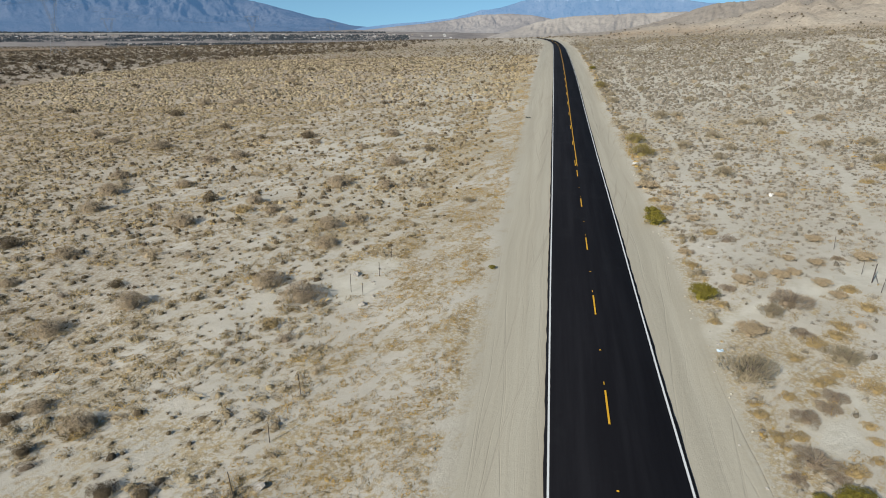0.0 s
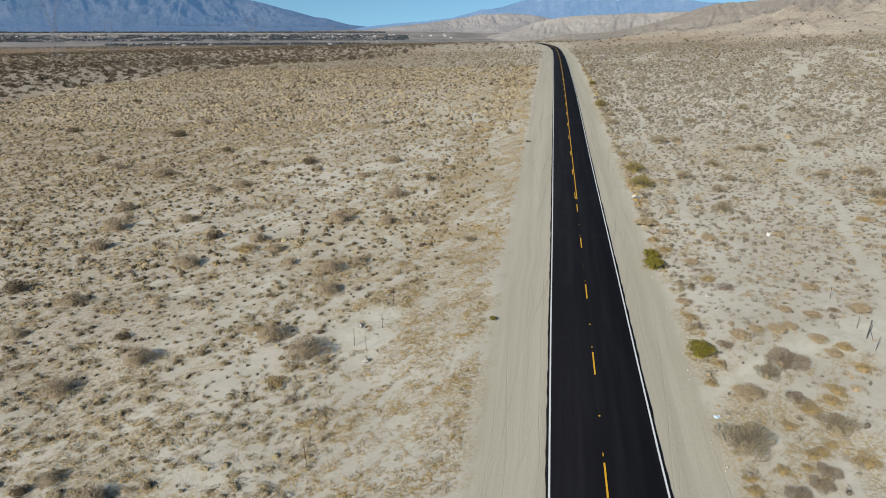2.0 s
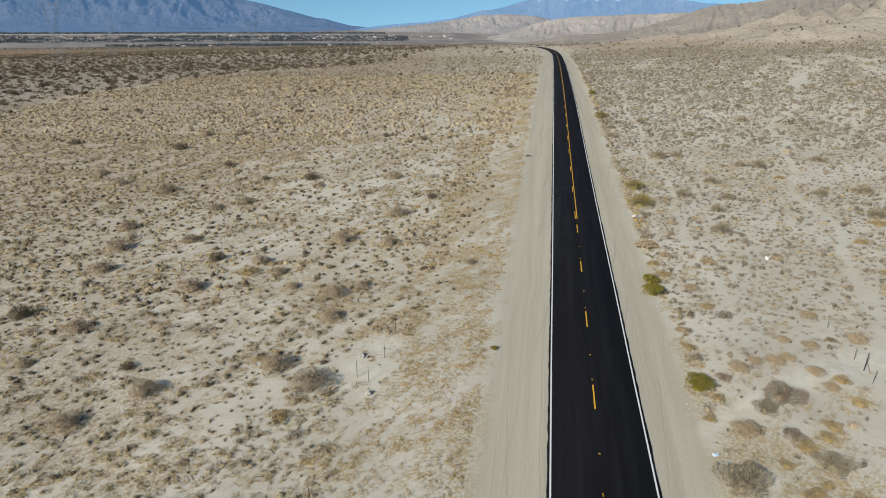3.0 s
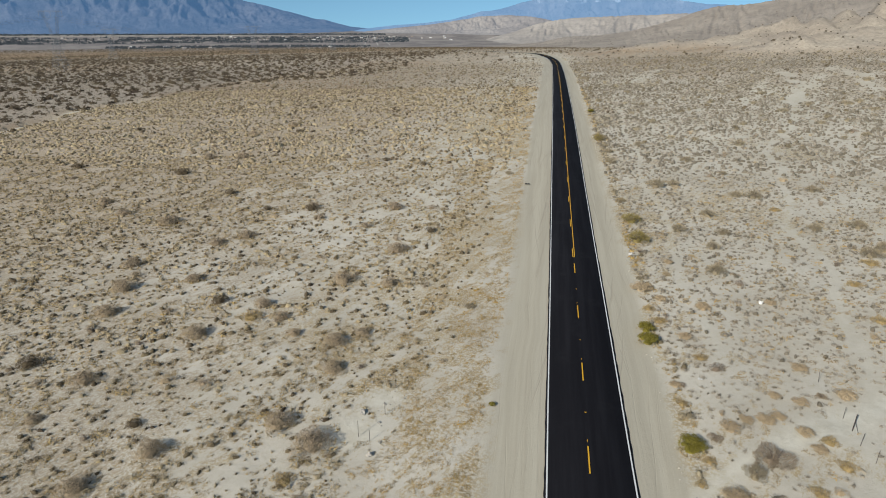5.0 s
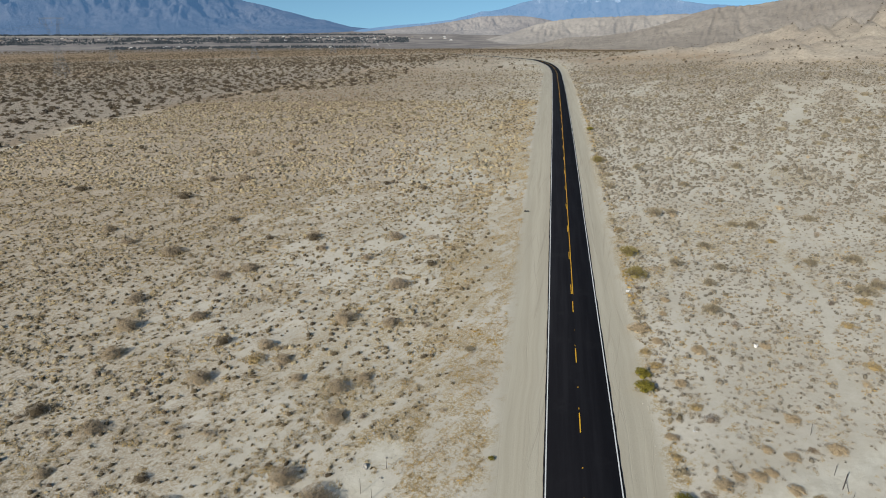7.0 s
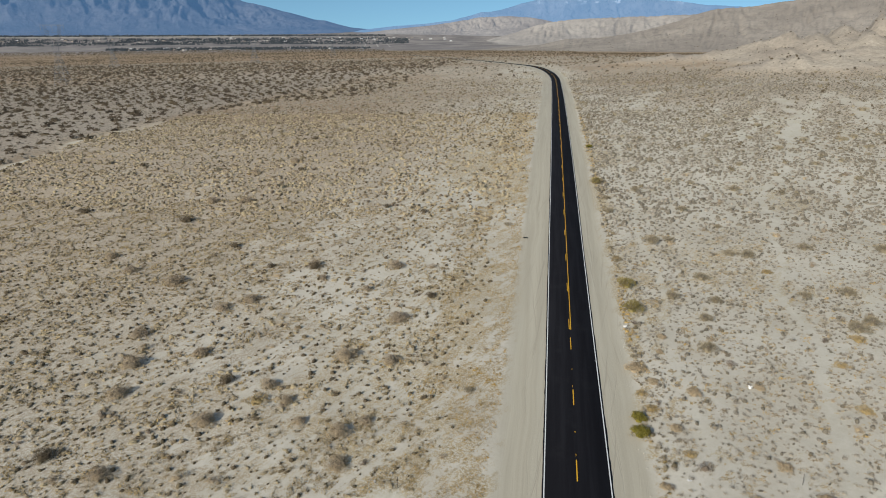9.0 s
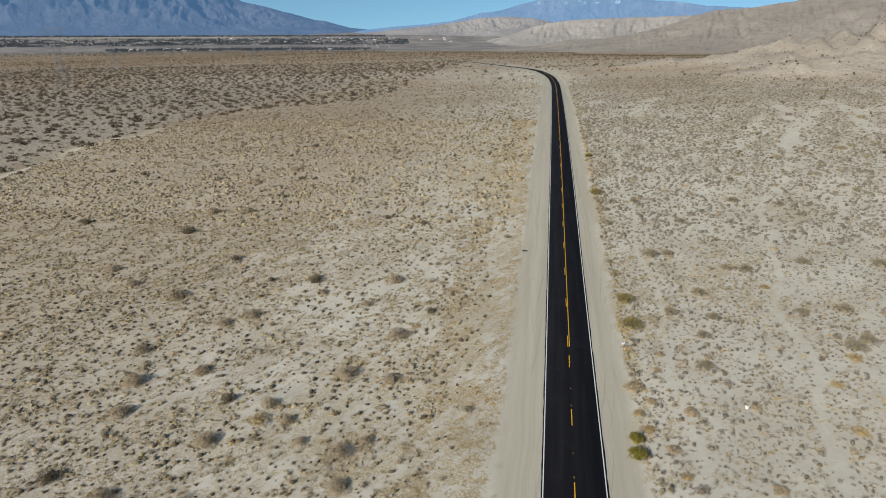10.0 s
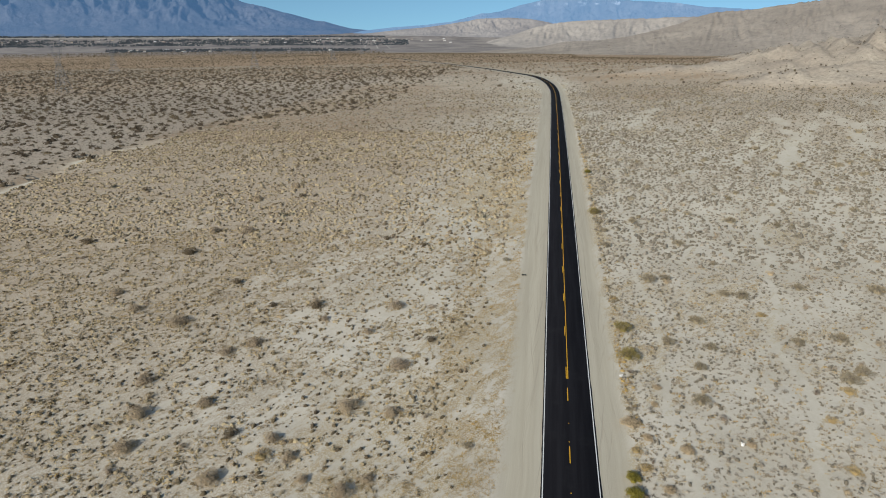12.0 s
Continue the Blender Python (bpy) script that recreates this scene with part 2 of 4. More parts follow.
# ---- ground ----
ROAD_X, LINE_GAP = 4.18, 6.49
PROFILE = [(-400, -14), (0, -0.75), (40, 1.2), (80, 3.05), (120, 5.2), (160, 7.95), (200, 9.85), (250, 11.3), (300, 12.6), (360, 12.2), (420, 12.2), (480, 14.1), (530, 15.1), (600, 13.5), (700, 11.5), (850, 8.1), (1100, 2), (1600, -10), (2500, -28), (5200, -60)]
VALLEY = [(0, -20), (2000, -26), (2600, -34), (3300, -40), (3900, -20), (4150, -4), (4300, 12), (5000, 30), (9000, 40)]
PY = np.arange(-400, 5200, 4.0)
PZ = np.interp(PY, [k[0] for k in PROFILE], [k[1] for k in PROFILE])
for _ in range(30):
    PZ[1:-1] = (PZ[:-2] + 2 * PZ[1:-1] + PZ[2:]) / 4


def sstep(a, b, v):
    k = np.clip((v - a) / (b - a), 0, 1)
    return k * k * (3 - 2 * k)


def vnoise(x, y, seed=0):
    """Smooth random heights, 0 to 1, one lump a metre."""
    x, y = np.asarray(x, float), np.asarray(y, float)
    xi, yi = np.floor(x).astype(np.int64), np.floor(y).astype(np.int64)
    fx, fy = x - xi, y - yi
    fx, fy = fx * fx * (3 - 2 * fx), fy * fy * (3 - 2 * fy)

    def lump(i, j):
        h = (i * 374761393 + j * 668265263 + seed * 974634777) & 0x7FFFFFFF
        h = ((h ^ (h >> 13)) * 1274126177) & 0x7FFFFFFF
        return ((h ^ (h >> 16)) & 0xFFFF) / 65535.0

    a = lump(xi, yi) * (1 - fx) + lump(xi + 1, yi) * fx
    b = lump(xi, yi + 1) * (1 - fx) + lump(xi + 1, yi + 1) * fx
    return a * (1 - fy) + b * fy


def fractal(x, y, seed=0, octaves=4):
    out, amp = 0, 1.0
    for k in range(octaves):
        out = out + amp * vnoise(x * 2**k, y * 2**k, seed + 17 * k)
        amp *= 0.5
    return out / (2 - 0.5 ** (octaves - 1))


def spur(x, y, nose, heading, rise, width, spread, top):
    """A hill spur that grows from its nose along a heading."""
    l = math.hypot(*heading)
    ux, uy = heading[0] / l, heading[1] / l
    s, c = (x - nose[0]) * ux + (y - nose[1]) * uy, (x - nose[0]) * uy - (y - nose[1]) * ux
    s = np.maximum(s, 0)
    return top * (1 - np.exp(-rise * s / top)) * np.exp(-np.abs(c / (width + spread * s)) ** 1.35)


def hills(x, y):
    """Bare bluffs on the right: spurs one behind another that climb away from the road."""
    wx, wy = x + 14 * (fractal(x / 70, y / 70, 5) - 0.5), y + 18 * (fractal(x / 70, y / 70, 6) - 0.5)
    h = spur(wx, wy, (92, 404), (1.0, 0.0), 0.36, 18, 0.12, 22)
    h = np.maximum(h, spur(wx, wy, (132, 374), (0.95, 0.1), 0.20, 13, 0.10, 8))
    h = np.maximum(h, spur(wx, wy, (36, 504), (0.97, 0.12), 0.28, 17, 0.06, 12))
    h = np.maximum(h, spur(wx, wy, (104, 508), (1.0, -0.16), 0.40, 38, 0.16, 74))
    h = np.maximum(h, spur(wx, wy, (190, 760), (0.93, 0.36), 0.20, 40, 0.2, 70))
    h = np.maximum(h, spur(wx, wy, (300, 1250), (0.98, 0.2), 0.24, 60, 0.25, 150))
    gully = np.abs(fractal(wx / 22, wy / 36, 9) - 0.5) * 2
    return h * (0.92 + 0.25 * fractal(x / 45, y / 60, 12) - 0.44 * np.clip(1 - gully * 2.4, 0, 1))


def road_line():
    s = np.arange(-300, 1700, 2.0)
    h = np.radians(0.2 * sstep(40, 80, s) + 20.3 * sstep(385, 600, s) + 4.5 * sstep(570, 900, s))
    return ROAD_X - np.cumsum(np.sin(h)) * 2, -302 + np.cumsum(np.cos(h)) * 2, h


RX, RY, RH = road_line()


def lateral(x, y):
    """Metres to the right of the road's centre."""
    return (x - np.interp(y, RY, RX)) * np.cos(np.interp(y, RY, RH))


def plain(x, y):
    """The fan falls to the west of the road and climbs towards the bluffs on its east."""
    side = x - np.interp(y, RY, RX)
    climb = np.interp(y, [0, 150, 210, 285, 420, 560, 900], [0.02, 0.008, 0.03, 0.058, 0.058, 0.03, 0.01])
    z = np.interp(y, PY, PZ) + 0.028 * np.clip(side, -900, 0) + climb * np.clip(side, 0, 210)
    d = np.hypot(x, y)
    k = sstep(1700, 2600, d)
    return z * (1 - k) + np.interp(d, [v[0] for v in VALLEY], [v[1] for v in VALLEY]) * k


def wash_x(y):
    """The dry wash on the far side of the brush."""
    return np.interp(y, [100, 160, 185, 203, 217, 227, 246, 256, 330, 900], [-180, -170, -171, -175, -170, -165, -164, -162, -152, -95]) + 0.7 * np.sin(y / 5.0)


def height(x, y):
    x, y = np.asarray(x, float), np.asarray(y, float)
    l = lateral(x, y)
    off = sstep(7.5, 14, np.abs(l))
    bed = (1 - sstep(3.6, 8.5, np.abs(l))) * (np.abs(l) < 60)
    z = plain(x, y) * (1 - bed) + plain(np.interp(y, RY, RX), y) * bed - 0.05 * bed
    z = z + off * (0.6 * (fractal(x / 26, y / 26, 1) - 0.5) + 0.25 * (fractal(x / 3.1, y / 3.1, 2) - 0.5))
    # the verges fall away from the road and end in a low bank of graded sand
    z = z - 0.10 * sstep(3.6, 6.5, np.abs(l)) * (1 - sstep(7, 11, np.abs(l))) + 0.20 * np.exp(-((l - 7.1) / 0.45) ** 2) * vnoise(y / 3.0, l, 3) + 0.10 * np.exp(-((l + 8.0) / 0.5) ** 2) * vnoise(y / 3.0, l, 4)
    cut = np.exp(-((x - wash_x(y) + 2.2) / 1.6) ** 2) * sstep(0.45, 0.6, fractal(y / 22, 0 * y, 29)) * sstep(100, 150, y) * (1 - sstep(300, 360, y))
    z = z - 1.6 * cut
    return z + hills(x, y) * sstep(20, 60, l)


def steps(low, high, a, b, fine, growth):
    """Grid lines, fine from a to b and wider outside."""
    out, v = list(np.arange(a, b, fine)), b
    while v < high:
        out.append(v)
        v += fine + growth * (v - b)
    out.append(high)
    v = a - fine
    while v > low:
        out.insert(0, v)
        v -= fine + growth * (a - v)
    return np.array([low, *out])


def sheet(name, verts, faces, material, **attributes):
    """A mesh object from arrays of points and of faces with equal corners."""
    me = bpy.data.meshes.new(name)
    verts, faces = np.asarray(verts, np.float32), np.asarray(faces, np.int32)
    n, k = faces.shape
    me.vertices.add(len(verts))
    me.vertices.foreach_set("co", verts.ravel())
    me.loops.add(n * k)
    me.loops.foreach_set("vertex_index", faces.ravel())
    me.polygons.add(n)
    me.polygons.foreach_set("loop_start", np.arange(0, n * k, k, dtype=np.int32))
    for key, values in attributes.items():
        me.attributes.new(key, "FLOAT", "POINT").data.foreach_set("value", np.asarray(values, np.float32).ravel())
    me.update()
    me.validate()
    me.materials.append(material)
    return new(name, me)


def smooth(ob):
    ob.data.polygons.foreach_set("use_smooth", np.ones(len(ob.data.polygons), bool))
    ob.data.update()
    return ob


def grid_faces(nx, ny):
    i = np.arange((ny - 1) * nx).reshape(ny - 1, nx)[:, :-1].ravel()
    return np.stack([i, i + 1, i + nx + 1, i + nx], 1)


TRAIL = [(36, 26), (66, 32), (81, 36), (142, 47), (172, 62), (252, 90), (295, 97)]


def footpath(x, y):
    """A bare trail that widens into a wash towards the hills, and a narrow track beside the verge."""
    c = np.interp(y, [k[0] for k in TRAIL], [k[1] for k in TRAIL]) + 1.2 * np.sin(y / 9.0) + 0.8 * np.sin(y / 4.1)
    w = 0.6 + 4.2 * sstep(130, 230, y)
    a = np.exp(-np.abs((x - c) / w) ** 2.5) * sstep(36, 44, y) * (1 - sstep(275, 300, y))
    b = np.exp(-((x - (16.5 + 0.02 * y + 0.8 * np.sin(y / 7.0))) / 0.45) ** 2) * sstep(50, 56, y) * (1 - sstep(180, 230, y))
    e = np.exp(-np.abs((x - 112 - 0.06 * (y - 250) - 2 * np.sin(y / 8)) / 3.0) ** 3) * sstep(215, 235, y) * (1 - sstep(285, 310, y))
    rag = sstep(0.36, 0.58, fractal(x / 2.6, y / 5.0, 27, 4))
    return np.maximum(np.maximum(a, e) * np.maximum(rag, 0.85 * (1 - sstep(110, 160, y))), 0.8 * b)


def sand_wash(x, y):
    """The clear sand fan that comes in beside the verge."""
    c = 39.4 + 0.70 * (x - 12) + 0.5 * np.sin(x / 2.4)
    w = 1.5 + 0.5 * np.sin(x / 3.1)
    fan = np.exp(-np.abs((y - c) / w) ** 3) * sstep(10.5, 11.5, x) * (1 - sstep(34, 48, x))
    for px, py, r in ((14.7, 34.0, 0.9), (15.8, 28.4, 1.6), (17.6, 31.5, 1.2), (11.6, 37.6, 1.2), (-15.2, 42.0, 2.4), (-13.9, 46.6, 1.9)):
        fan = np.maximum(fan, np.exp(-(((x - px) ** 2 + (y - py) ** 2) / r**2) ** 2))
    return fan


def bare_patch(x, y):
    """Pale clearings between the brush on the hill side."""
    u, v = x - 0.42 * y, y
    near = 0.6 * sstep(0.62, 0.74, fractal(u / 9 + 3, v / 26, 61, 3)) * sstep(24, 40, x) * (1 - sstep(150, 220, x))
    return near * sstep(60, 90, y) * (1 - sstep(300, 350, y))


def build_ground():
    gx, gy = steps(-5400, 4200, -44, 40, 1.0, 0.022), steps(-300, 5150, 14, 100, 1.1, 0.018)
    x, y = np.meshgrid(gx, gy)
    x, y = x.ravel(), y.ravel()
    l, d = lateral(x, y), np.hypot(x, y)
    hill = sstep(1.0, 4.0, hills(x, y) * sstep(20, 60, l))
    verge = sstep(-8.5, -7.8, l) * (1 - sstep(6.7, 7.3, l)) * (1 - sstep(900, 1300, d))
    patch = fractal(x / 18, y / 18, 21)
    litter = np.clip(0.10 + 0.75 * patch + 0.08 * sstep(-20.5, -17.5, l + 3 * (fractal(x / 7, y / 9, 23) - 0.5)) * (1 - sstep(-9.5, -8, l - 2 * (fractal(x / 5, y / 6, 24) - 0.5))) * (1 - 0.3 * sstep(50, 100, y)) + 0.34 * sstep(-24, -70, x) * (y < 300) - 0.10 * sstep(8, 20, l) + 0.4 * np.exp(-((l - 8.1) / 0.9) ** 2) * sstep(0.4, 0.6, fractal(y / 6, 0 * y, 25)), 0, 1)
    cover = np.clip(0.95 * sstep(650, 1050, d) + 0.24 * sstep(60, 150, d) * sstep(-16, -70, x) + 0.16 * sstep(120, 200, d) * sstep(-12, -40, x) + 0.14 * sstep(-4, -14, x - wash_x(y)) * sstep(90, 140, y) + 0.62 * sstep(300, 420, d) * sstep(6, 30, l) + 0.35 * sstep(150, 300, d) * sstep(0.42, 0.6, fractal(x / 120, y / 50, 22)), 0, 1)
    bare = np.maximum(np.maximum(np.maximum(footpath(x, y) * 0.5, sand_wash(x, y)), 0.9 * bare_patch(x, y)), 0.85 * np.exp(-((x - wash_x(y)) / 1.3) ** 2) * sstep(0.2, 0.45, fractal(x / 6, y / 14, 28)) * sstep(100, 150, y) * (1 - sstep(270, 330, y)))
    bare = np.maximum(bare, 0.45 * sstep(4190, 4230, d) * (1 - sstep(4270, 4330, d)) * sstep(-1500, -2000, x))
    ob = sheet("ground", np.stack([x, y, height(x, y)], 1), grid_faces(len(gx), len(gy)), SAND, lateral=l, verge=verge, litter=litter, cover=cover, bare=bare, hill=hill, valley=sstep(2150, 2750, d), duff=sstep(9, 20, l) * sstep(45, 80, y) * (1 - hill), ash=sstep(-4, -14, x - wash_x(y)) * sstep(90, 140, y) * (1 - sstep(480, 650, d)))
    tagged(smooth(ob), "pale sandy desert floor with dry litter and graded verges", "ground", kind="structure")


build_ground()


# ---- road ----
def part(name, bm, material, parent, label=""):
    me = bpy.data.meshes.new(name)
    bm.to_mesh(me)
    bm.free()
    me.materials.append(material)
    ob = new(name, me)
    ob.parent = parent
    return tagged(ob, label)


def ribbon(name, s0, s1, offset, width, lift, material, step=4.0, thick=0.0, rough=0.0):
    """A strip that follows the road from s0 to s1, a given way to the right of its centre."""
    s = np.append(np.arange(s0, s1, step), s1)
    y = np.interp(s, np.arange(-300, 1700, 2.0), RY)
    # the lanes draw in a little as the road leaves the junction
    lane = 1 - np.interp(s, [50, 82, 130, 190, 290], [0, 0.025, 0.045, 0.075, 0.11])
    flare = np.interp(s, [16, 24, 32, 46], [0.075, 0.055, 0.025, 0.0])
    cx, h = np.interp(y, RY, RX), np.interp(y, RY, RH)
    cz = plain(cx, y)
    rim = rough * (vnoise(s / 0.8, s * 0, 31) - 0.5), rough * (vnoise(s / 0.8, s * 0, 32) - 0.5)
    cols = []
    for o, drop in ((-width / 2 - thick + rim[0], -thick), (-width / 2 + rim[0], 0), (width / 2 + rim[1], 0), (width / 2 + thick + rim[1], -thick)) if thick else ((-width / 2, 0), (width / 2, 0)):
        crown = lift - 0.015 * np.abs(offset + o)
        out = offset * lane + o * (lane if width > 1 else 1)
        out = out * (1 + np.where(out > 0.5, flare, -0.3 * flare * (out < -0.5)))
        cols.append(np.stack([cx + out * np.cos(h), y + out * np.sin(h), cz + crown + drop], 1))
    v = np.stack(cols, 1).reshape(-1, 3)
    return smooth(sheet(name, v, grid_faces(len(cols), len(s)), material))


road = tagged(ribbon("road", -120, 1560, 0, LINE_GAP + 0.34, 0.10, ASPHALT, 1.0, 0.05, 0.09), "freshly paved black asphalt two-lane desert road", "road", kind="structure")
for side, name in ((-1, "edge_line"), (1, "edge_line")):
    ribbon(name, -100, 1200, side * LINE_GAP / 2, 0.11, 0.106, WHITE_PAINT).parent = road
FIRST_DASH, DASH_STEP = 27.35, 12.19
for k in range(-6, 5):
    y0 = FIRST_DASH + k * DASH_STEP
    ribbon("centre_dash", y0, y0 + 3.05, 0, 0.11, 0.106, YELLOW_PAINT, 1.5).parent = road
for k in range(60):
    y0 = 81.4 + k * DASH_STEP
    ribbon("centre_dash", y0, y0 + 3.05, -0.11, 0.11, 0.106, YELLOW_PAINT, 1.5).parent = road
ribbon("solid_centre_line", 81.4, 900, 0.11, 0.11, 0.106, YELLOW_PAINT).parent = road
for k in range(-6, 4):
    y0 = FIRST_DASH + k * DASH_STEP
    ribbon("road_marker", y0 + 3.6, y0 + 3.9, -0.02, 0.05, 0.108, YELLOW_PAINT, 1.0).parent = road
    ribbon("road_marker", y0 + 7.35, y0 + 7.47, 0.0, 0.12, 0.115, YELLOW_PAINT, 1.0).parent = road


# ---- brush ----
RNG = np.random.default_rng(11)


def clump(n, radius, tall, length, width, upright=0.5, core=0.0, airy=0.0, k=6, lay=0.0):
    """Blades and leaf sprays of one plant, three points each, round the origin; core: a denser heart, as a share of its size; lay: how far the sprays lie along the dome."""
    a = RNG.uniform(0, 2 * np.pi, n)
    r = np.sqrt(RNG.uniform(airy, 1, n)) * 0.85
    lobes = 1 + 0.22 * np.sin(3 * a + RNG.uniform(0, 6)) + 0.15 * np.sin(5 * a + RNG.uniform(0, 6))
    dome = np.sqrt(np.maximum(0, 1 - r**2))
    h = dome * RNG.uniform(0.1, 1.0, n) ** (0.25 if core > 0.6 else 0.6)
    p = np.stack([r * lobes * np.cos(a) * radius, r * lobes * np.sin(a) * radius, h * tall * 0.85], 1)
    out = np.stack([np.cos(a) * (0.3 + r), np.sin(a) * (0.3 + r), np.full(n, upright) + 0.5 * h], 1) + RNG.normal(0, 0.45, (n, 3))
    facing = RNG.normal(0, 1, (n, 3))
    if lay:
        crown = np.stack([r * np.cos(a), r * np.sin(a), np.maximum(0.35, dome)], 1)
        facing = facing * (1 - lay) * 0.7 + crown
        out = np.cross(crown, RNG.normal(0, 1, (n, 3))) + crown * 0.3 + np.array([0, 0, 0.25])
    out /= np.linalg.norm(out, axis=1)[:, None]
    side = np.cross(out, facing)
    side /= np.linalg.norm(side, axis=1)[:, None] + 1e-9
    ln = length * RNG.uniform(0.6, 1.4, n)[:, None]
    wd = width * RNG.uniform(0.6, 1.4, n)[:, None]
    v = np.stack([p - out * ln * 0.4 - side * wd / 2, p - out * ln * 0.3 + side * wd / 2, p + out * ln * 0.6], 1).reshape(-1, 3)
    if core:
        t = np.arange(k) * 2 * np.pi / k
        low = np.stack([np.cos(t), np.sin(t), 0 * t - 0.1], 1) * (radius * core) * RNG.uniform(0.75, 1.25, (k, 1))
        mid = np.stack([0.7 * np.cos(t + 0.4), 0.7 * np.sin(t + 0.4), 0 * t], 1) * (radius * core) * RNG.uniform(0.75, 1.25, (k, 1))
        mid[:, 2] = tall * core * RNG.uniform(0.55, 0.95, k)
        tip = np.array([0, 0, tall * core])
        tri = []
        for i in range(k):
            j = (i + 1) % k
            if k < 6:
                tri += [low[i], low[j], tip]
                continue
            tri += [low[i], low[j], mid[i], mid[i], low[j], mid[j], mid[i], mid[j], tip]
        v = np.concatenate([v, np.array(tri)])
    v[:, 2] = np.maximum(v[:, 2], -0.04)
    return v


def bunch(k, n, radius, tall, length, width, core=0.34):
    """A dense shrub of many small rounded heads."""
    out = []
    for i in range(k):
        a, r = i * 2.4 + RNG.uniform(-0.4, 0.4), math.sqrt((i + 0.5) / k) * 0.8
        head = clump(n, radius * 0.42, tall * 0.42, length, width, 0.6, core, 0.15, 6, 0.4)
        head += np.array([math.cos(a) * r * radius, math.sin(a) * r * radius, tall * 0.62 * math.sqrt(1 - r * r) * RNG.uniform(0.7, 1.1)])
        out.append(head)
    out.append(clump(n * 2, radius * 0.9, tall * 0.7, length, width, 0.5, 0.5))
    return np.concatenate(out)


def scatter(name, kinds, x, y, size, tint, material, label, category, z=None):
    """Many plants joined into one cover."""
    z = height(x, y) if z is None else z
    if isinstance(kinds, tuple):
        # finer plants near by, coarser ones farther off
        near, far = kinds
        pick = RNG.integers(0, len(near), len(x)) + len(near) * (np.hypot(x, y) > 64)
        kinds = near + far
    else:
        pick = RNG.integers(0, len(kinds), len(x))
    # most plants grow out along the slope and the wind
    turn = RNG.normal(0.85, 0.6, len(x)) + np.pi * RNG.integers(0, 2, len(x))
    stretch = RNG.uniform(0.9, 1.55, len(x))
    squash = RNG.uniform(0.7, 1.3, len(x))
    verts, faces, tints, total = [], [], [], 0
    for k, shape in enumerate(kinds):
        shape, order = np.unique(np.round(shape, 5), axis=0, return_inverse=True)
        m = np.where(pick == k)[0]
        c, s = np.cos(turn[m])[:, None], np.sin(turn[m])[:, None]
        px, py = shape[None, :, 0] * stretch[m][:, None], shape[None, :, 1] / stretch[m][:, None]
        g = size[m][:, None]
        v = np.stack([x[m][:, None] + g * (px * c - py * s), y[m][:, None] + g * (px * s + py * c), z[m][:, None] + g * shape[None, :, 2] * squash[m][:, None]], 2)
        verts.append(v.reshape(-1, 3))
        tints.append(np.repeat(tint[m], len(shape)))
        faces.append((order.reshape(1, -1) + total + len(shape) * np.arange(len(m))[:, None]).reshape(-1, 3))
        total += len(shape) * len(m)
    ob = smooth(sheet(name, np.concatenate(verts), np.concatenate(faces), material, tint=np.concatenate(tints)))
    return tagged(ob, label, category, kind="stuff")


def spots_in(x0, x1, y0, y1, density, keep):
    # loosely even spacing, as plants that share the rain keep it
    c = 1 / math.sqrt(density)
    x, y = np.meshgrid(np.arange(x0, x1, c), np.arange(y0, y1, c))
    x[::2] += c / 2
    x, y = x.ravel() + RNG.uniform(-0.46, 0.46, x.size) * c, y.ravel() + RNG.uniform(-0.46, 0.46, x.size) * c
    k = RNG.uniform(0, 1, len(x)) < keep(x, y)
    return x[k], y[k]


def in_view(x, y):
    """Roughly the wedge of desert that lies ahead."""
    a = np.degrees(np.arctan2(-x, y + 6))
    return (a < 50) & (a > -32)


def off_road(x, y):
    l = lateral(x, y)
    return ((l < -8.3 - 0.8 * vnoise(y / 4, 0 * y, 41)) | (l > 7.4 + 0.6 * vnoise(y / 4, 0 * y, 42))) & in_view(x, y)


def open_sand(x, y):
    return (1 - sand_wash(x, y)) * (1 - np.clip(footpath(x, y) * 1.3, 0, 1)) * (1 - np.exp(-((x - wash_x(y)) / 1.7) ** 2)) * (1 - 0.85 * bare_patch(x, y))


def patchy(x, y, seed, scale, low, high):
    # the patches lie in rows that slant across the slope
    u, v = 0.52 * x + 0.85 * y, 0.52 * y - 0.85 * x
    return sstep(low, high, fractal(u / (2.6 * scale), v / (0.8 * scale), seed, 3))


def tints(n, mean, spread):
    return np.clip(RNG.normal(mean, spread, n), max(0.0, mean - 1.5 * spread), min(1.0, mean + 1.5 * spread))


def sizes(n, low, high):
    return low + (high - low) * RNG.uniform(0, 1, n) ** 2.2


small = [clump(24, 0.5, 0.24, 0.2, 0.05, 0.7, 0, 0, 6, 0.6) for _ in range(10)]
mounds = ([clump(74, 0.5, 0.32, 0.14, 0.032, 0.6, 0.40, 0, 6, 0.6) for _ in range(16)],
          [clump(24, 0.5, 0.36, 0.20, 0.066, 0.6, 0.54, 0, 6, 0.6) for _ in range(16)])
mats = ([clump(54, 0.5, 0.13, 0.13, 0.05, 0.6, 0, 0, 6, 0.5) for _ in range(10)],
        [clump(18, 0.5, 0.15, 0.22, 0.1, 0.6, 0, 0, 6, 0.5) for _ in range(10)])
mid_mounds = [clump(9, 0.5, 0.40, 0.26, 0.09, 0.6, 0.80, 0, 6, 0.5) for _ in range(10)]
far_mounds = [clump(4, 0.5, 0.42, 0.40, 0.15, 0.6, 0.9, 0, 5) for _ in range(10)]
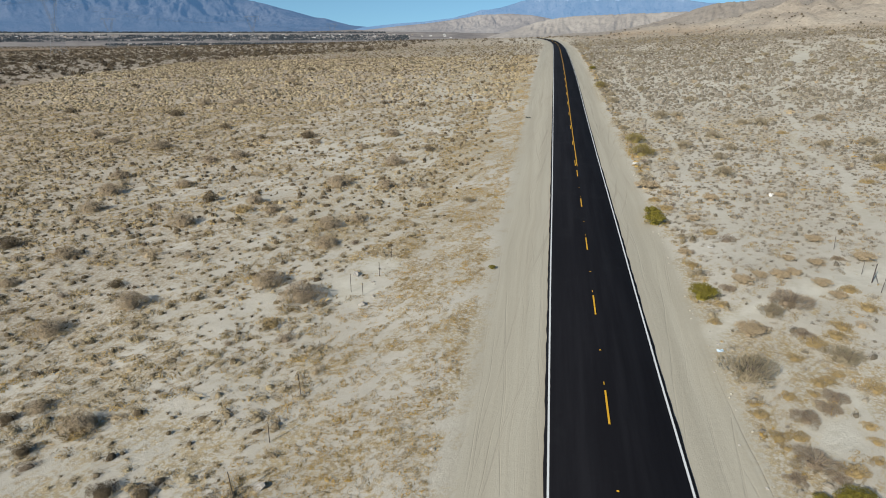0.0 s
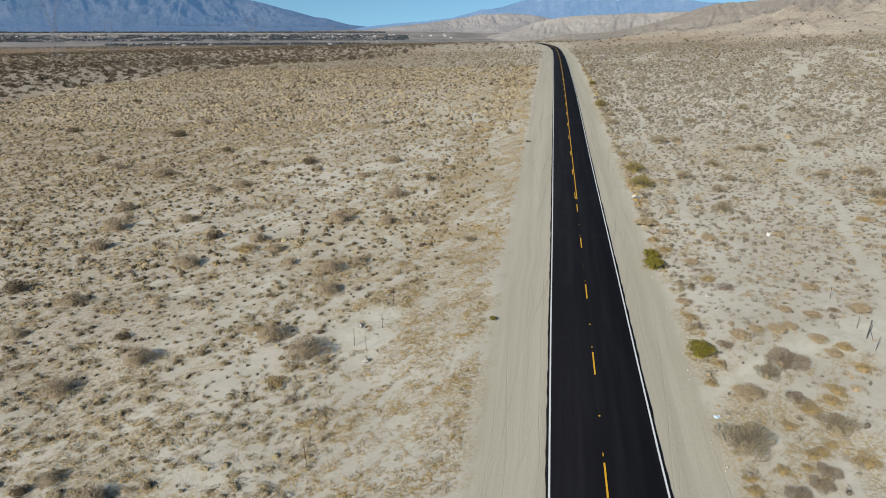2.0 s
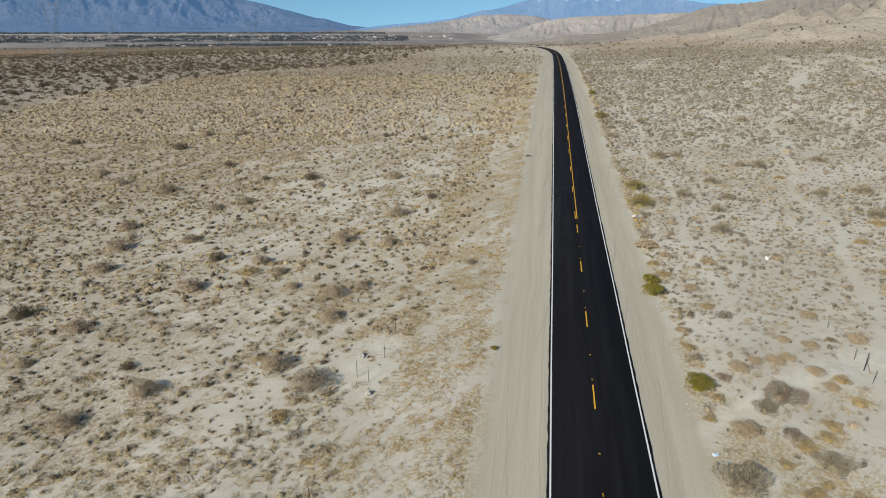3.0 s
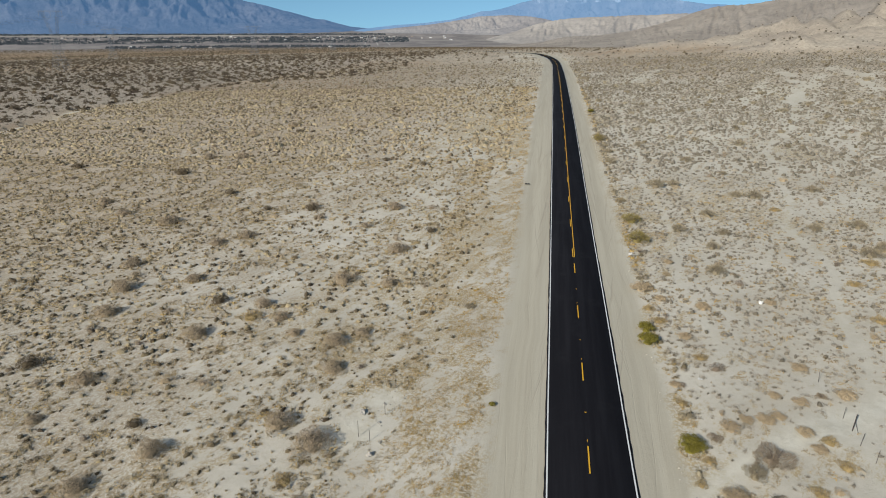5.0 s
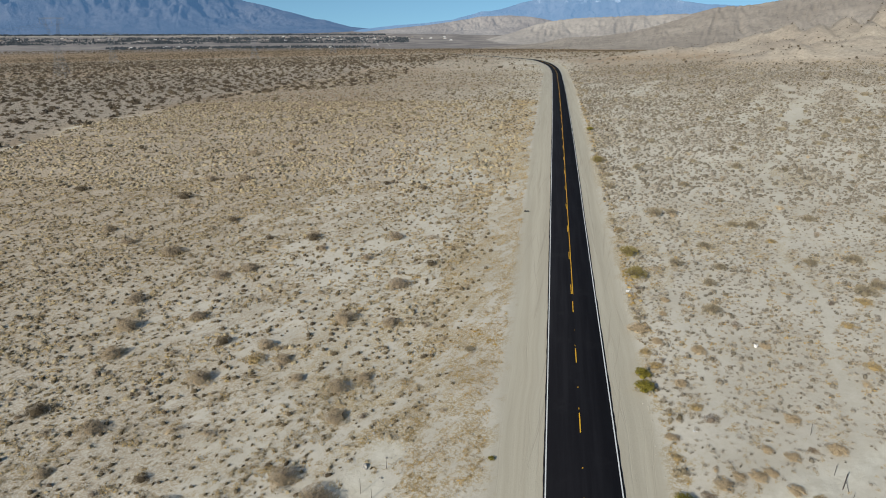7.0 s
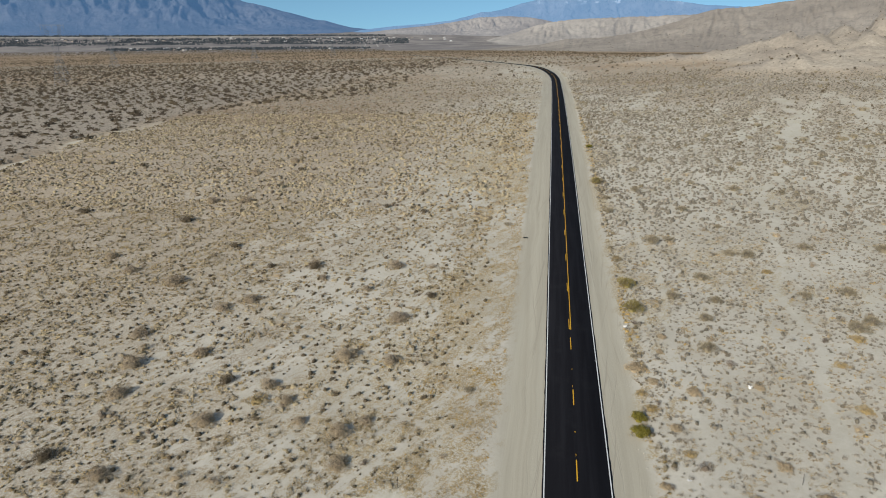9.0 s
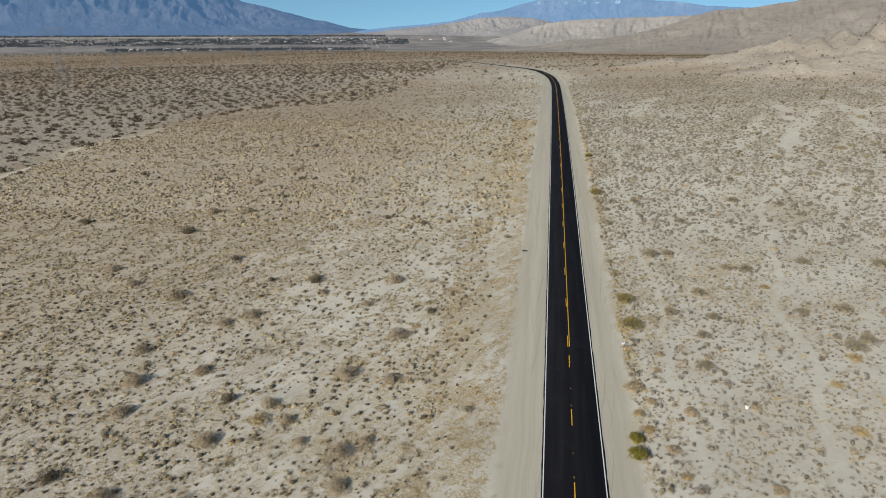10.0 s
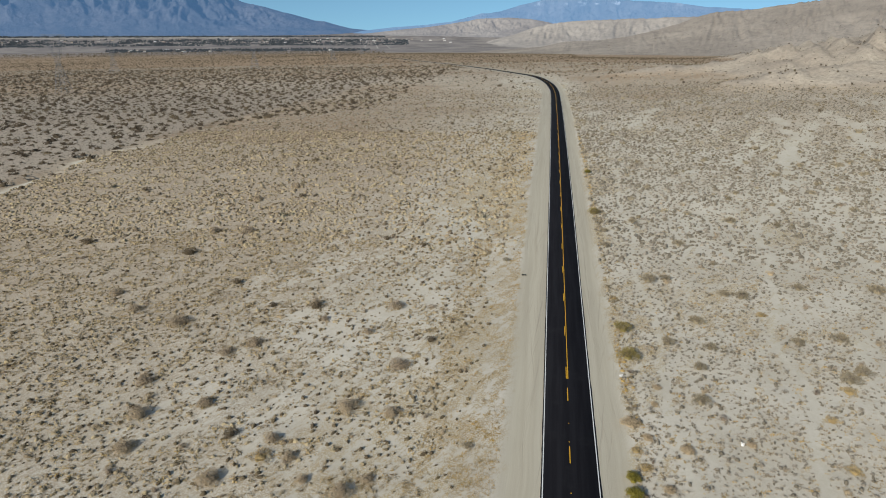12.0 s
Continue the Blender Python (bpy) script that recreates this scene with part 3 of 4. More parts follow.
flats = ([clump(66, 0.5, 0.26, 0.14, 0.031, 0.5, 0.40, 0, 6, 0.55) for _ in range(12)],
         [clump(22, 0.5, 0.28, 0.21, 0.06, 0.5, 0.48, 0, 6, 0.55) for _ in range(14)])
knots = ([clump(84, 0.5, 0.50, 0.13, 0.034, 0.8, 0.52, 0, 6, 0.5) for _ in range(8)],
         [clump(20, 0.5, 0.52, 0.2, 0.07, 0.8, 0.66, 0, 6, 0.5) for _ in range(10)])
bushes = [clump(420, 0.5, 0.46, 0.12, 0.016, 0.7, 0.42, 0, 6, 0.25) for _ in range(6)]
far_bushes = [clump(12, 0.5, 0.36, 0.34, 0.14, 0.6, 0.9, 0, 5) for _ in range(10)]
distant_bushes = [clump(4, 0.5, 0.40, 0.40, 0.2, 0.6, 0.9, 0, 5) for _ in range(8)]

# low grass on the road side of the old fence line
field_edge = lambda x, y: -17.5 + 7 * sstep(35, 72, y) + 9 * (fractal(x / 5, y / 7, 66) - 0.5)
x, y = spots_in(-16, 0, 16, 260, 9.5, lambda x, y: off_road(x, y) * (lateral(x, y) > -18.5 - 2 * vnoise(y / 5, 0 * y, 45)) * (0.06 + 0.94 * patchy(x, y, 51, 1.3, 0.43, 0.58)) * (1 - 0.15 * sstep(60, 130, y)) * (1 - sand_wash(x, y)))
scatter("dry_grass", small, x, y, sizes(len(x), 0.28, 0.8), tints(len(x), 0.70, 0.25), OCHRE_GRASS, "straw and ochre dry grass tufts on sand", "grass")
x, y = spots_in(-16, 0, 16, 150, 2.4, lambda x, y: off_road(x, y) * (lateral(x, y) > field_edge(x, y)) * (0.04 + 0.96 * patchy(x, y, 67, 1.1, 0.45, 0.6)) * (1 - 0.15 * sstep(45, 95, y)) * (1 - sand_wash(x, y)))
scatter("dry_grass", mats, x, y, sizes(len(x), 0.35, 1.0), tints(len(x), 0.75, 0.25), OCHRE_GRASS, "ochre patches of dead grass beside the verge", "grass")
# clumps and mounds on open sand, thinner with distance
near_left = lambda x, y: off_road(x, y) * open_sand(x, y) * (lateral(x, y) < field_edge(x, y))
x, y = spots_in(-115, -12, 16, 110, 0.7, lambda x, y: near_left(x, y) * (0.06 + 0.94 * patchy(x, y, 52, 2.2, 0.42, 0.62)))
scatter("dry_grass", small, x, y, sizes(len(x), 0.2, 0.55), tints(len(x), 0.55, 0.16), TUFT, "thin straw tufts between brush mounds", "grass")
x, y = spots_in(-150, -12, 14, 135, 1.5, lambda x, y: near_left(x, y) * (0.15 + 0.85 * patchy(x, y, 57, 3.4, 0.42, 0.56)))
scatter("dry_grass", mats, x, y, sizes(len(x), 0.4, 1.7), tints(len(x), 0.76, 0.16) - 0.18 * sstep(45, 95, np.hypot(x, y)), TUFT, "flat ochre-brown mats of dead grass on sand", "grass")
x, y = spots_in(-150, -12, 14, 135, 0.95, lambda x, y: near_left(x, y) * (1 - 0.36 * sstep(45, 65, y)) * (0.55 + 0.45 * patchy(x, y, 57, 3.4, 0.38, 0.58)))
scatter("low_brush", mounds, x, y, sizes(len(x), 0.45, 1.45), tints(len(x), 0.50, 0.22) - 0.06 * sstep(50, 95, np.hypot(x, y)), MOUND, "tan and grey-brown brush mounds on pale sand", "shrub")
x, y = spots_in(-185, -38, 50, 160, 0.42, lambda x, y: near_left(x, y) * (x > wash_x(y)) * sstep(-38, -60, x) * (0.4 + 0.6 * patchy(x, y, 63, 3.4, 0.38, 0.58)))
scatter("low_brush", mounds, x, y, sizes(len(x), 0.55, 1.4), tints(len(x), 0.48, 0.2), MOUND, "brown brush mounds crowding the slope", "shrub")
near_right = lambda x, y: off_road(x, y) * open_sand(x, y) * (x > 8) * (0.55 + 0.45 * sstep(42, 60, y))
x, y = spots_in(8, 100, 16, 110, 0.6, lambda x, y: near_right(x, y) * (0.06 + 0.94 * patchy(x, y, 53, 2.2, 0.42, 0.62)))
scatter("dry_grass", small, x, y, sizes(len(x), 0.2, 0.55), tints(len(x), 0.5, 0.18), TUFT, "thin straw tufts between brush mounds", "grass")
x, y = spots_in(8, 110, 16, 125, 1.15, lambda x, y: near_right(x, y) * (0.15 + 0.85 * patchy(x, y, 60, 2.0, 0.44, 0.58)) * (1 - 0.25 * sstep(60, 90, y)))
scatter("dry_grass", mats, x, y, sizes(len(x), 0.4, 1.4), tints(len(x), 0.36, 0.28) + 0.1 * (1 - sstep(50, 80, y)), OCHRE_GRASS, "flat ochre mats of dead grass on sand", "grass")
x, y = spots_in(8, 110, 16, 125, 1.3, lambda x, y: near_right(x, y) * (0.55 + 0.45 * patchy(x, y, 58, 2.8, 0.38, 0.58)))
scatter("low_brush", flats, x, y, sizes(len(x), 0.5, 1.2), tints(len(x), 0.34, 0.26) + 0.35 * (1 - sstep(48, 85, y)), GREY_MOUND, "grey and straw brush mounds on pale sand", "shrub")
x, y = spots_in(11.2, 14.6, 24, 260, 3.0, lambda x, y: off_road(x, y) * np.exp(-((lateral(x, y) - 8.3) / 0.7) ** 2) * (0.1 + 0.9 * sstep(0.42, 0.58, fractal(y / 7, 0 * y, 46))))
scatter("dry_grass", mounds, x, y, sizes(len(x), 0.4, 1.2), tints(len(x), 0.5, 0.2), OCHRE_GRASS, "ochre grass strip along the verge", "grass")
x, y = spots_in(10.4, 12.2, 18, 200, 3.2, lambda x, y: np.exp(-((lateral(x, y) - 7.0) / 0.35) ** 2) * (0.2 + 0.8 * sstep(0.4, 0.6, fractal(y / 4, 0 * y, 47))))
scatter("sand_clods", [clump(0, 0.5, 0.6, 0.1, 0.1, 0.5, 0.9) for _ in range(6)], x, y, sizes(len(x), 0.06, 0.22), tints(len(x), 0.5, 0.2), CLOD, "clods and pebbles on the graded bank", "pebbles")
x, y = spots_in(-360, 190, 120, 260, 0.95, lambda x, y: off_road(x, y) * np.where(x < 0, 0.62, 0.8) * ((y > 125) | (x < -140) | (x > 110)) * open_sand(x, y) * (x > wash_x(y)) * ((lateral(x, y) < field_edge(x, y)) | (x > 8)) * (0.45 + 0.55 * patchy(x, y, 54, 5.0, 0.38, 0.60)))
for px, py, tone, material in ((x[x < 0], y[x < 0], 0.40, MOUND), (x[x > 0], y[x > 0], 0.14, GREY_MOUND)):
    scatter("low_brush", mid_mounds, px, py, sizes(len(px), 0.6, 1.5), tints(len(px), tone, 0.24), material, "brush mounds covering the desert floor", "shrub")
x, y = spots_in(-520, 240, 260, 440, 0.50, lambda x, y: off_road(x, y) * np.where(x < 0, 0.6, 1.0) * open_sand(x, y) * (x > wash_x(y)) * (0.3 + 0.7 * patchy(x, y, 55, 8.0, 0.38, 0.60)) * (hills(x, y) < 3))
scatter("low_brush", far_mounds, x, y, sizes(len(x), 0.5, 1.6), tints(len(x), 0.26, 0.2) + 0.26 * (x < 0), GREY_MOUND, "brush mounds covering the desert floor", "shrub")
x, y = spots_in(-900, 300, 440, 900, 0.10, lambda x, y: off_road(x, y) * open_sand(x, y) * (0.2 + 0.8 * patchy(x, y, 56, 16.0, 0.38, 0.60)) * (hills(x, y) < 3))
scatter("low_brush", far_mounds, x, y, sizes(len(x), 0.9, 2.4), tints(len(x), 0.5, 0.18), GREY_MOUND, "far straw-brown brush on the plain", "shrub")
# the same brush goes on beside and behind the wedge ahead
x, y = spots_in(-220, 200, -200, 150, 0.09, lambda x, y: (~in_view(x, y)) * (np.abs(lateral(x, y) + 0.4) > 8.4) * (0.3 + 0.7 * patchy(x, y, 64, 4.0, 0.38, 0.58)))
scatter("low_brush", far_mounds, x, y, sizes(len(x), 0.4, 1.5), tints(len(x), 0.32, 0.18), GREY_MOUND, "brush mounds on pale sand beside the road", "shrub")
# small dense knots of dark brush, each with its own sharp shadow
x, y = spots_in(-175, -9, 22, 280, 0.39, lambda x, y: off_road(x, y) * open_sand(x, y) * (lateral(x, y) < field_edge(x, y) - 0.5) * (x > wash_x(y)) * (0.35 + 0.65 * patchy(x, y, 72, 4.0, 0.36, 0.58)) * (0.75 + 0.25 * sstep(34, 44, y) - 0.42 * sstep(70, 115, y)))
scatter("low_brush", knots, x, y, sizes(len(x), 0.40, 1.1), tints(len(x), 0.68, 0.3), DARK_BRUSH, "small dense dark-brown brush knots on sand", "shrub")
x, y = spots_in(10, 170, 30, 300, 0.38, lambda x, y: off_road(x, y) * open_sand(x, y) * (x > 12) * (0.5 + 0.5 * sstep(45, 70, y)) * (0.3 + 0.7 * patchy(x, y, 73, 4.0, 0.36, 0.58)) * (hills(x, y) < 2))
scatter("low_brush", knots, x, y, sizes(len(x), 0.4, 1.0), tints(len(x), 0.05, 0.12), GREY_MOUND, "small dense grey-brown brush knots on sand", "shrub")
x, y = spots_in(11.0, 15, 40, 240, 0.8, lambda x, y: off_road(x, y) * np.exp(-((lateral(x, y) - 8.6) / 0.8) ** 2) * (0.15 + 0.85 * sstep(0.42, 0.58, fractal(y / 9, 0 * y, 48))))
scatter("low_brush", knots, x, y, sizes(len(x), 0.5, 1.5), tints(len(x), 0.45, 0.35), OLIVE_BRUSH, "brown and olive brush crowding the foot of the verge", "shrub")
x, y = spots_in(-175, 190, 190, 450, 0.11, lambda x, y: off_road(x, y) * open_sand(x, y) * (x > wash_x(y)) * ((lateral(x, y) < field_edge(x, y)) | (x > 12)) * (0.35 + 0.65 * patchy(x, y, 76, 6.0, 0.36, 0.58)) * (hills(x, y) < 2))
scatter("low_brush", distant_bushes, x, y, sizes(len(x), 0.7, 1.7), tints(len(x), 0.65, 0.3), DARK_BRUSH, "small dark bushes dotted over the plain", "shrub")
# shrubs between the mounds
x, y = spots_in(-130, 95, 18, 170, 0.012, lambda x, y: near_left(x, y) + near_right(x, y))
scatter("brush", bushes, x, y, sizes(len(x), 0.8, 2.0), tints(len(x), 0.5, 0.25), GREY_BRUSH, "grey-brown twiggy desert brush", "shrub")
x, y = spots_in(-420, 190, 150, 420, 0.011, lambda x, y: off_road(x, y) * open_sand(x, y) * (x > wash_x(y)) * (hills(x, y) < 3) * ((lateral(x, y) < -17) | (x > 12)))
scatter("brush", far_bushes, x, y, sizes(len(x), 1.2, 3.0), tints(len(x), 0.5, 0.25), OLIVE_BRUSH, "olive-brown desert brush", "shrub")
x, y = spots_in(-700, -100, 110, 800, 0.025, lambda x, y: off_road(x, y) * open_sand(x, y) * (1 - 0.45 * sstep(480, 700, y)) * (x < wash_x(y) + 4 + 1.1 * np.maximum(0, y - 290)))
scatter("creosote_brush", far_bushes, x, y, sizes(len(x), 1.7, 4.3), tints(len(x), 0.2, 0.2), DARK_BRUSH, "dark creosote bushes spaced over pale sand", "shrub")
x, y = spots_in(-620, -120, 100, 460, 0.26, lambda x, y: off_road(x, y) * open_sand(x, y) * (x < wash_x(y) - 2))
scatter("low_brush", far_mounds, x, y, sizes(len(x), 0.4, 1.4), tints(len(x), 0.22, 0.18), GREY_MOUND, "low brush between creosote bushes", "shrub")
x, y = spots_in(-2300, 420, 440, 2300, 0.012, lambda x, y: off_road(x, y) * (0.35 + 0.65 * patchy(x, y, 59, 60, 0.4, 0.6)) * (hills(x, y) < 2) * ((x < 60) | (y < 1400)) * (np.hypot(x, y) < 2400))
scatter("creosote_brush", distant_bushes, x, y, sizes(len(x), 1.5, 4.2), tints(len(x), 0.45, 0.25), DARK_BRUSH, "far dark bushes on the brown plain", "shrub")
x, y = spots_in(-2300, -600, 1500, 2800, 0.007, lambda x, y: (np.hypot(x, y) > 2330) * (np.hypot(x, y) < 2860) * (x < -0.27 * y) * (0.3 + 0.7 * patchy(x, y, 75, 50, 0.4, 0.6)))
scatter("creosote_brush", distant_bushes, x, y, sizes(len(x), 2.4, 6.0), tints(len(x), 0.35, 0.25), DARK_BRUSH, "dark brush on the valley floor before the town", "shrub")
x, y = spots_in(30, 420, 330, 720, 0.028, lambda x, y: in_view(x, y) * (hills(x, y) > 1.0) * (0.25 + 0.75 * patchy(x, y, 62, 14, 0.4, 0.6)))
scatter("hill_brush", knots[1], x, y, sizes(len(x), 0.9, 2.2), tints(len(x), 0.12, 0.12), DARK_BRUSH, "round dark bushes dotted over bare bluffs", "shrub")
x, y = spots_in(40, 420, 730, 1460, 0.02, lambda x, y: np.maximum(np.exp(-((np.hypot(x, y) - 1320 - 40 * np.sin(x / 40)) / 50) ** 2), 0.8 * np.exp(-((np.hypot(x, y) - 800 + 0.15 * x) / 22) ** 2)))
scatter("wash_brush", distant_bushes, x, y, sizes(len(x), 1.8, 4.6), tints(len(x), 0.3, 0.25), DARK_BRUSH, "dark brush that lines far dry washes", "shrub")
x, y = spots_in(60, 700, 700, 1500, 0.006, lambda x, y: in_view(x, y) * (hills(x, y) > 1.0) * (0.25 + 0.75 * patchy(x, y, 74, 30, 0.45, 0.6)))
scatter("hill_brush", distant_bushes, x, y, sizes(len(x), 1.4, 3.4), tints(len(x), 0.25, 0.2), DARK_BRUSH, "scattered dark bushes on far hillsides", "shrub")



# ---- single shrubs ----
def soup(name, verts, material, parent, tint, label=""):
    verts, order = np.unique(np.round(verts, 5), axis=0, return_inverse=True)
    ob = smooth(sheet(name, verts, order.reshape(-1, 3), material, tint=np.full(len(verts), tint)))
    ob.parent = parent
    return tagged(ob, label)


def twigs(n, radius, tall):
    """Bare stems that fan out from the root: thin three-sided spikes, each in two bends."""
    out = []
    for _ in range(n):
        a, lean = RNG.uniform(0, 2 * np.pi), RNG.uniform(0.15, 1.0)
        mid = np.array([math.cos(a) * lean * radius * 0.45, math.sin(a) * lean * radius * 0.45, tall * 0.5])
        end = np.array([math.cos(a + 0.3) * lean * radius, math.sin(a + 0.3) * lean * radius, tall * RNG.uniform(0.75, 1.1) * (1.15 - 0.5 * lean)])
        w = RNG.uniform(0.008, 0.018)
        ring = [np.array([math.cos(k * 2.094), math.sin(k * 2.094), 0]) * w for k in range(3)]
        for k in range(3):
            p, q = ring[k], ring[(k + 1) % 3]
            out += [p, q, mid + p * 0.7, mid + p * 0.7, q, mid + q * 0.7, mid + p * 0.7, mid + q * 0.7, end]
    return np.array(out)


def shrub(name, foliage, material, tint, stems, skirt=None):
    """A shrub one metre wide: stems, a crown of small sprays and, where it has one, a skirt of dry grass."""
    top = new(name)
    soup("woody_base", twigs(stems, 0.45, 0.42), TWIG, top, 0.5, "bare grey-brown stems")
    soup("crown", foliage, material, top, tint)
    if skirt is not None:
        tagged(soup("grass_skirt", skirt, TUFT, top, 0.74, "ochre dry grass at the foot"), kind="stuff")
    return top


def plant(kinds, places, label, group, share=0.8, tall=1.0):
    """Copies of a few grown shrubs at x, y, width."""
    for i, (px, py, w) in enumerate(places):
        k = w * share
        m = pose(px, py, float(height(px, py)) - 0.02, 0, 0, RNG.uniform(0, 360)) @ Matrix.Diagonal((k * RNG.uniform(0.9, 1.15), k * RNG.uniform(0.9, 1.15), min(k, 2.2 + 0.3 * k) * tall * RNG.uniform(0.85, 1.1), 1))
        ob = kinds[i % len(kinds)] if i < len(kinds) else copy_thing(kinds[i % len(kinds)], Matrix())
        ob.matrix_basis = m
        tagged(ob, label, "shrub", group)


def ring_skirt():
    v = clump(130, 0.62, 0.12, 0.11, 0.032, 0.7, 0, 0.4)
    v[:, 1] -= 0.12
    return v


plant([shrub("desert_shrub", clump(2100, 0.5, 0.52, 0.10, 0.0085, 0.7, 0.46, 0, 7, 0.25), GREY_BRUSH, 0.50, 40, ring_skirt()) for _ in range(4)],
      [(-44.6, 45.8, 3.2), (-44.7, 39.5, 2.1), (-31.3, 37.1, 3.3), (-34.9, 32.7, 3.4), (-22.2, 41.9, 3.9), (-24.9, 23.6, 3.0), (-28.5, 24.7, 1.9), (-54.7, 65.5, 4.2), (-52.1, 58.9, 3.7), (-38.3, 55.4, 3.8), (-33.7, 63.2, 2.6), (-30.2, 60.4, 2.5), (-27.0, 56.8, 2.4), (-26.0, 70.7, 3.9), (-21.8, 55.5, 3.3), (-20.3, 50.6, 3.0), (-19.4, 57.9, 2.4), (-64.3, 89.9, 4.2), (-83.4, 99.4, 3.5), (-46.6, 68.9, 2.9), (-19.6, 70.4, 3.2)],
      "twiggy tan desert shrub on sand with grass at its foot", "tan shrubs")
plant([shrub("desert_shrub", clump(1700, 0.5, 0.48, 0.10, 0.0095, 0.7, 0.48, 0, 7, 0.25), GREY_BRUSH, 0.38, 32, ring_skirt()) for _ in range(2)],
      [(-18.3, 39.8, 4.2), (-75.2, 93.8, 3.8), (-63.8, 90.7, 4.6), (-50.5, 82.3, 3.6), (-47.1, 85.4, 4.0), (-58.9, 73.0, 3.4), (-46.6, 69.4, 2.6), (-41.5, 99.8, 3.3), (-38.0, 94.3, 2.6), (-29.0, 90.9, 2.5), (-26.4, 100.3, 4.0), (-21.3, 81.7, 4.2), (-81.1, 133.5, 4.4), (-72.4, 134.2, 5.0), (-74.9, 170.7, 3.8), (-81.8, 158.3, 4.1)],
      "brown twiggy desert shrub standing on open sand", "tan shrubs")
plant([shrub("creosote_bush", clump(1300, 0.5, 0.52, 0.10, 0.012, 0.8, 0.50, 0, 7, 0.2), DARK_BRUSH, 0.5, 26) for _ in range(3)],
      [(-52.5, 47.6, 3.3), (-35.0, 40.2, 1.9), (-20.1, 19.3, 2.0), (-18.1, 19.5, 1.8), (-29.6, 23.6, 1.6), (-39.6, 63.4, 2.8), (-61.3, 107.0, 3.0), (-49.7, 98.6, 2.4), (-48.8, 92.2, 1.5), (-94.6, 102.5, 1.6), (-41.3, 98.6, 3.4), (-26.4, 21.3, 1.7), (-109.3, 123.9, 4.2), (-80.2, 120.4, 4.8), (-121.5, 164.5, 3.2), (-17.9, 89.5, 2.4), (-69.3, 161.4, 3.6), (-81.5, 204.3, 3.3), (-133.3, 310.5, 4.8), (-63.5, 258.5, 3.4), (-73.3, 218.2, 2.6), (-44.0, 277.5, 3.1), (30.4, 285.0, 2.8), (98.0, 198.7, 2.5), (113.8, 288.9, 2.6), (-18.0, 163.6, 1.9), (-27.1, 129.8, 2.4), (-36.4, 132.3, 2.5)],
      "dark creosote bush standing on pale sand", "creosote bushes")
plant([shrub("desert_shrub", clump(950, 0.5, 0.56, 0.13, 0.013, 1.0, 0.36, 0, 7), OLIVE_BRUSH, 0.62, 26) for _ in range(3)],
      [(20.2, 93.5, 3.4), (26.0, 101.2, 3.4), (26.4, 92.9, 3.0), (23.6, 86.8, 3.0), (22.1, 78.3, 3.2), (20.1, 116.2, 4.0), (23.5, 117.4, 3.1), (33.1, 112.0, 2.9), (35.9, 111.4, 3.8), (47.2, 116.3, 3.1), (61.0, 117.1, 4.6), (40.4, 96.2, 3.2), (47.3, 98.2, 3.6), (43.9, 86.3, 4.2), (46.6, 88.6, 3.6), (12.7, 154.3, 4.4), (13.6, 142.1, 2.7), (13.3, 133.0, 3.6), (20.8, 148.6, 3.3), (43.9, 151.6, 4.2), (29.3, 135.7, 3.3), (-8.5, 65.2, 1.9), (-7.9, 122.9, 2.2), (12.7, 33.0, 3.9), (16.3, 40.9, 2.3), (18.8, 35.5, 2.7), (11.3, 268.3, 2.5), (11.2, 231.2, 2.0), (15.8, 212.9, 3.3), (12.9, 106.8, 1.7), (34.3, 125.8, 2.3), (12.2, 75.5, 1.2), (11.5, 330.6, 2.4), (15.0, 277.4, 2.4), (12.2, 180.1, 1.7), (13.5, 148.0, 1.4)],
      "olive-tan leafy desert shrub on sand", "olive shrubs")
plant([shrub("desert_shrub", clump(420, 0.5, 0.52, 0.15, 0.02, 0.9, 0.46, 0, 7), OLIVE_BRUSH, 0.7, 14) for _ in range(2)],
      [(70.0, 224.8, 3.6), (66.1, 191.3, 4.0), (76.8, 202.5, 4.2), (74.5, 182.8, 2.9), (87.5, 203.3, 3.5), (92.5, 206.6, 3.2), (90.4, 193.3, 3.0), (70.4, 175.2, 2.7), (57.4, 164.9, 2.6), (75.9, 163.0, 3.4), (112.2, 247.9, 5.0), (62.1, 205.4, 2.9), (119.2, 306.6, 3.4), (35.0, 156.3, 2.8), (50.6, 173.2, 2.8), (89.0, 203.2, 2.4)],
      "straw-coloured desert shrub in a dry wash", "straw shrubs")
plant([shrub("yellow_shrub", clump(1500, 0.5, 0.60, 0.12, 0.012, 1.0, 0.36, 0, 7), YELLOW_BRUSH, 0.38, 30) for _ in range(2)],
      [(13.5, 96.9, 3.6), (13.5, 88.4, 4.0), (11.9, 154.0, 3.6)],
      "yellow-olive twiggy shrub at the foot of the bank", "yellow shrubs", 0.9)
plant([shrub("green_shrub", bunch(14, 170, 0.5, 0.55, 0.075, 0.02), GREEN_BRUSH, 0.42, 10, ring_skirt()) for _ in range(2)],
      [(12.3, 43.5, 2.7), (14.5, 23.1, 2.1), (13.1, 23.0, 1.2), (-4.0, 47.1, 0.75), (11.3, 62.4, 2.1), (11.2, 59.7, 2.3), (12.1, 191.7, 2.6)],
      "bright yellow-green shrub at the edge of the verge", "green shrubs", 0.86, 1.05)
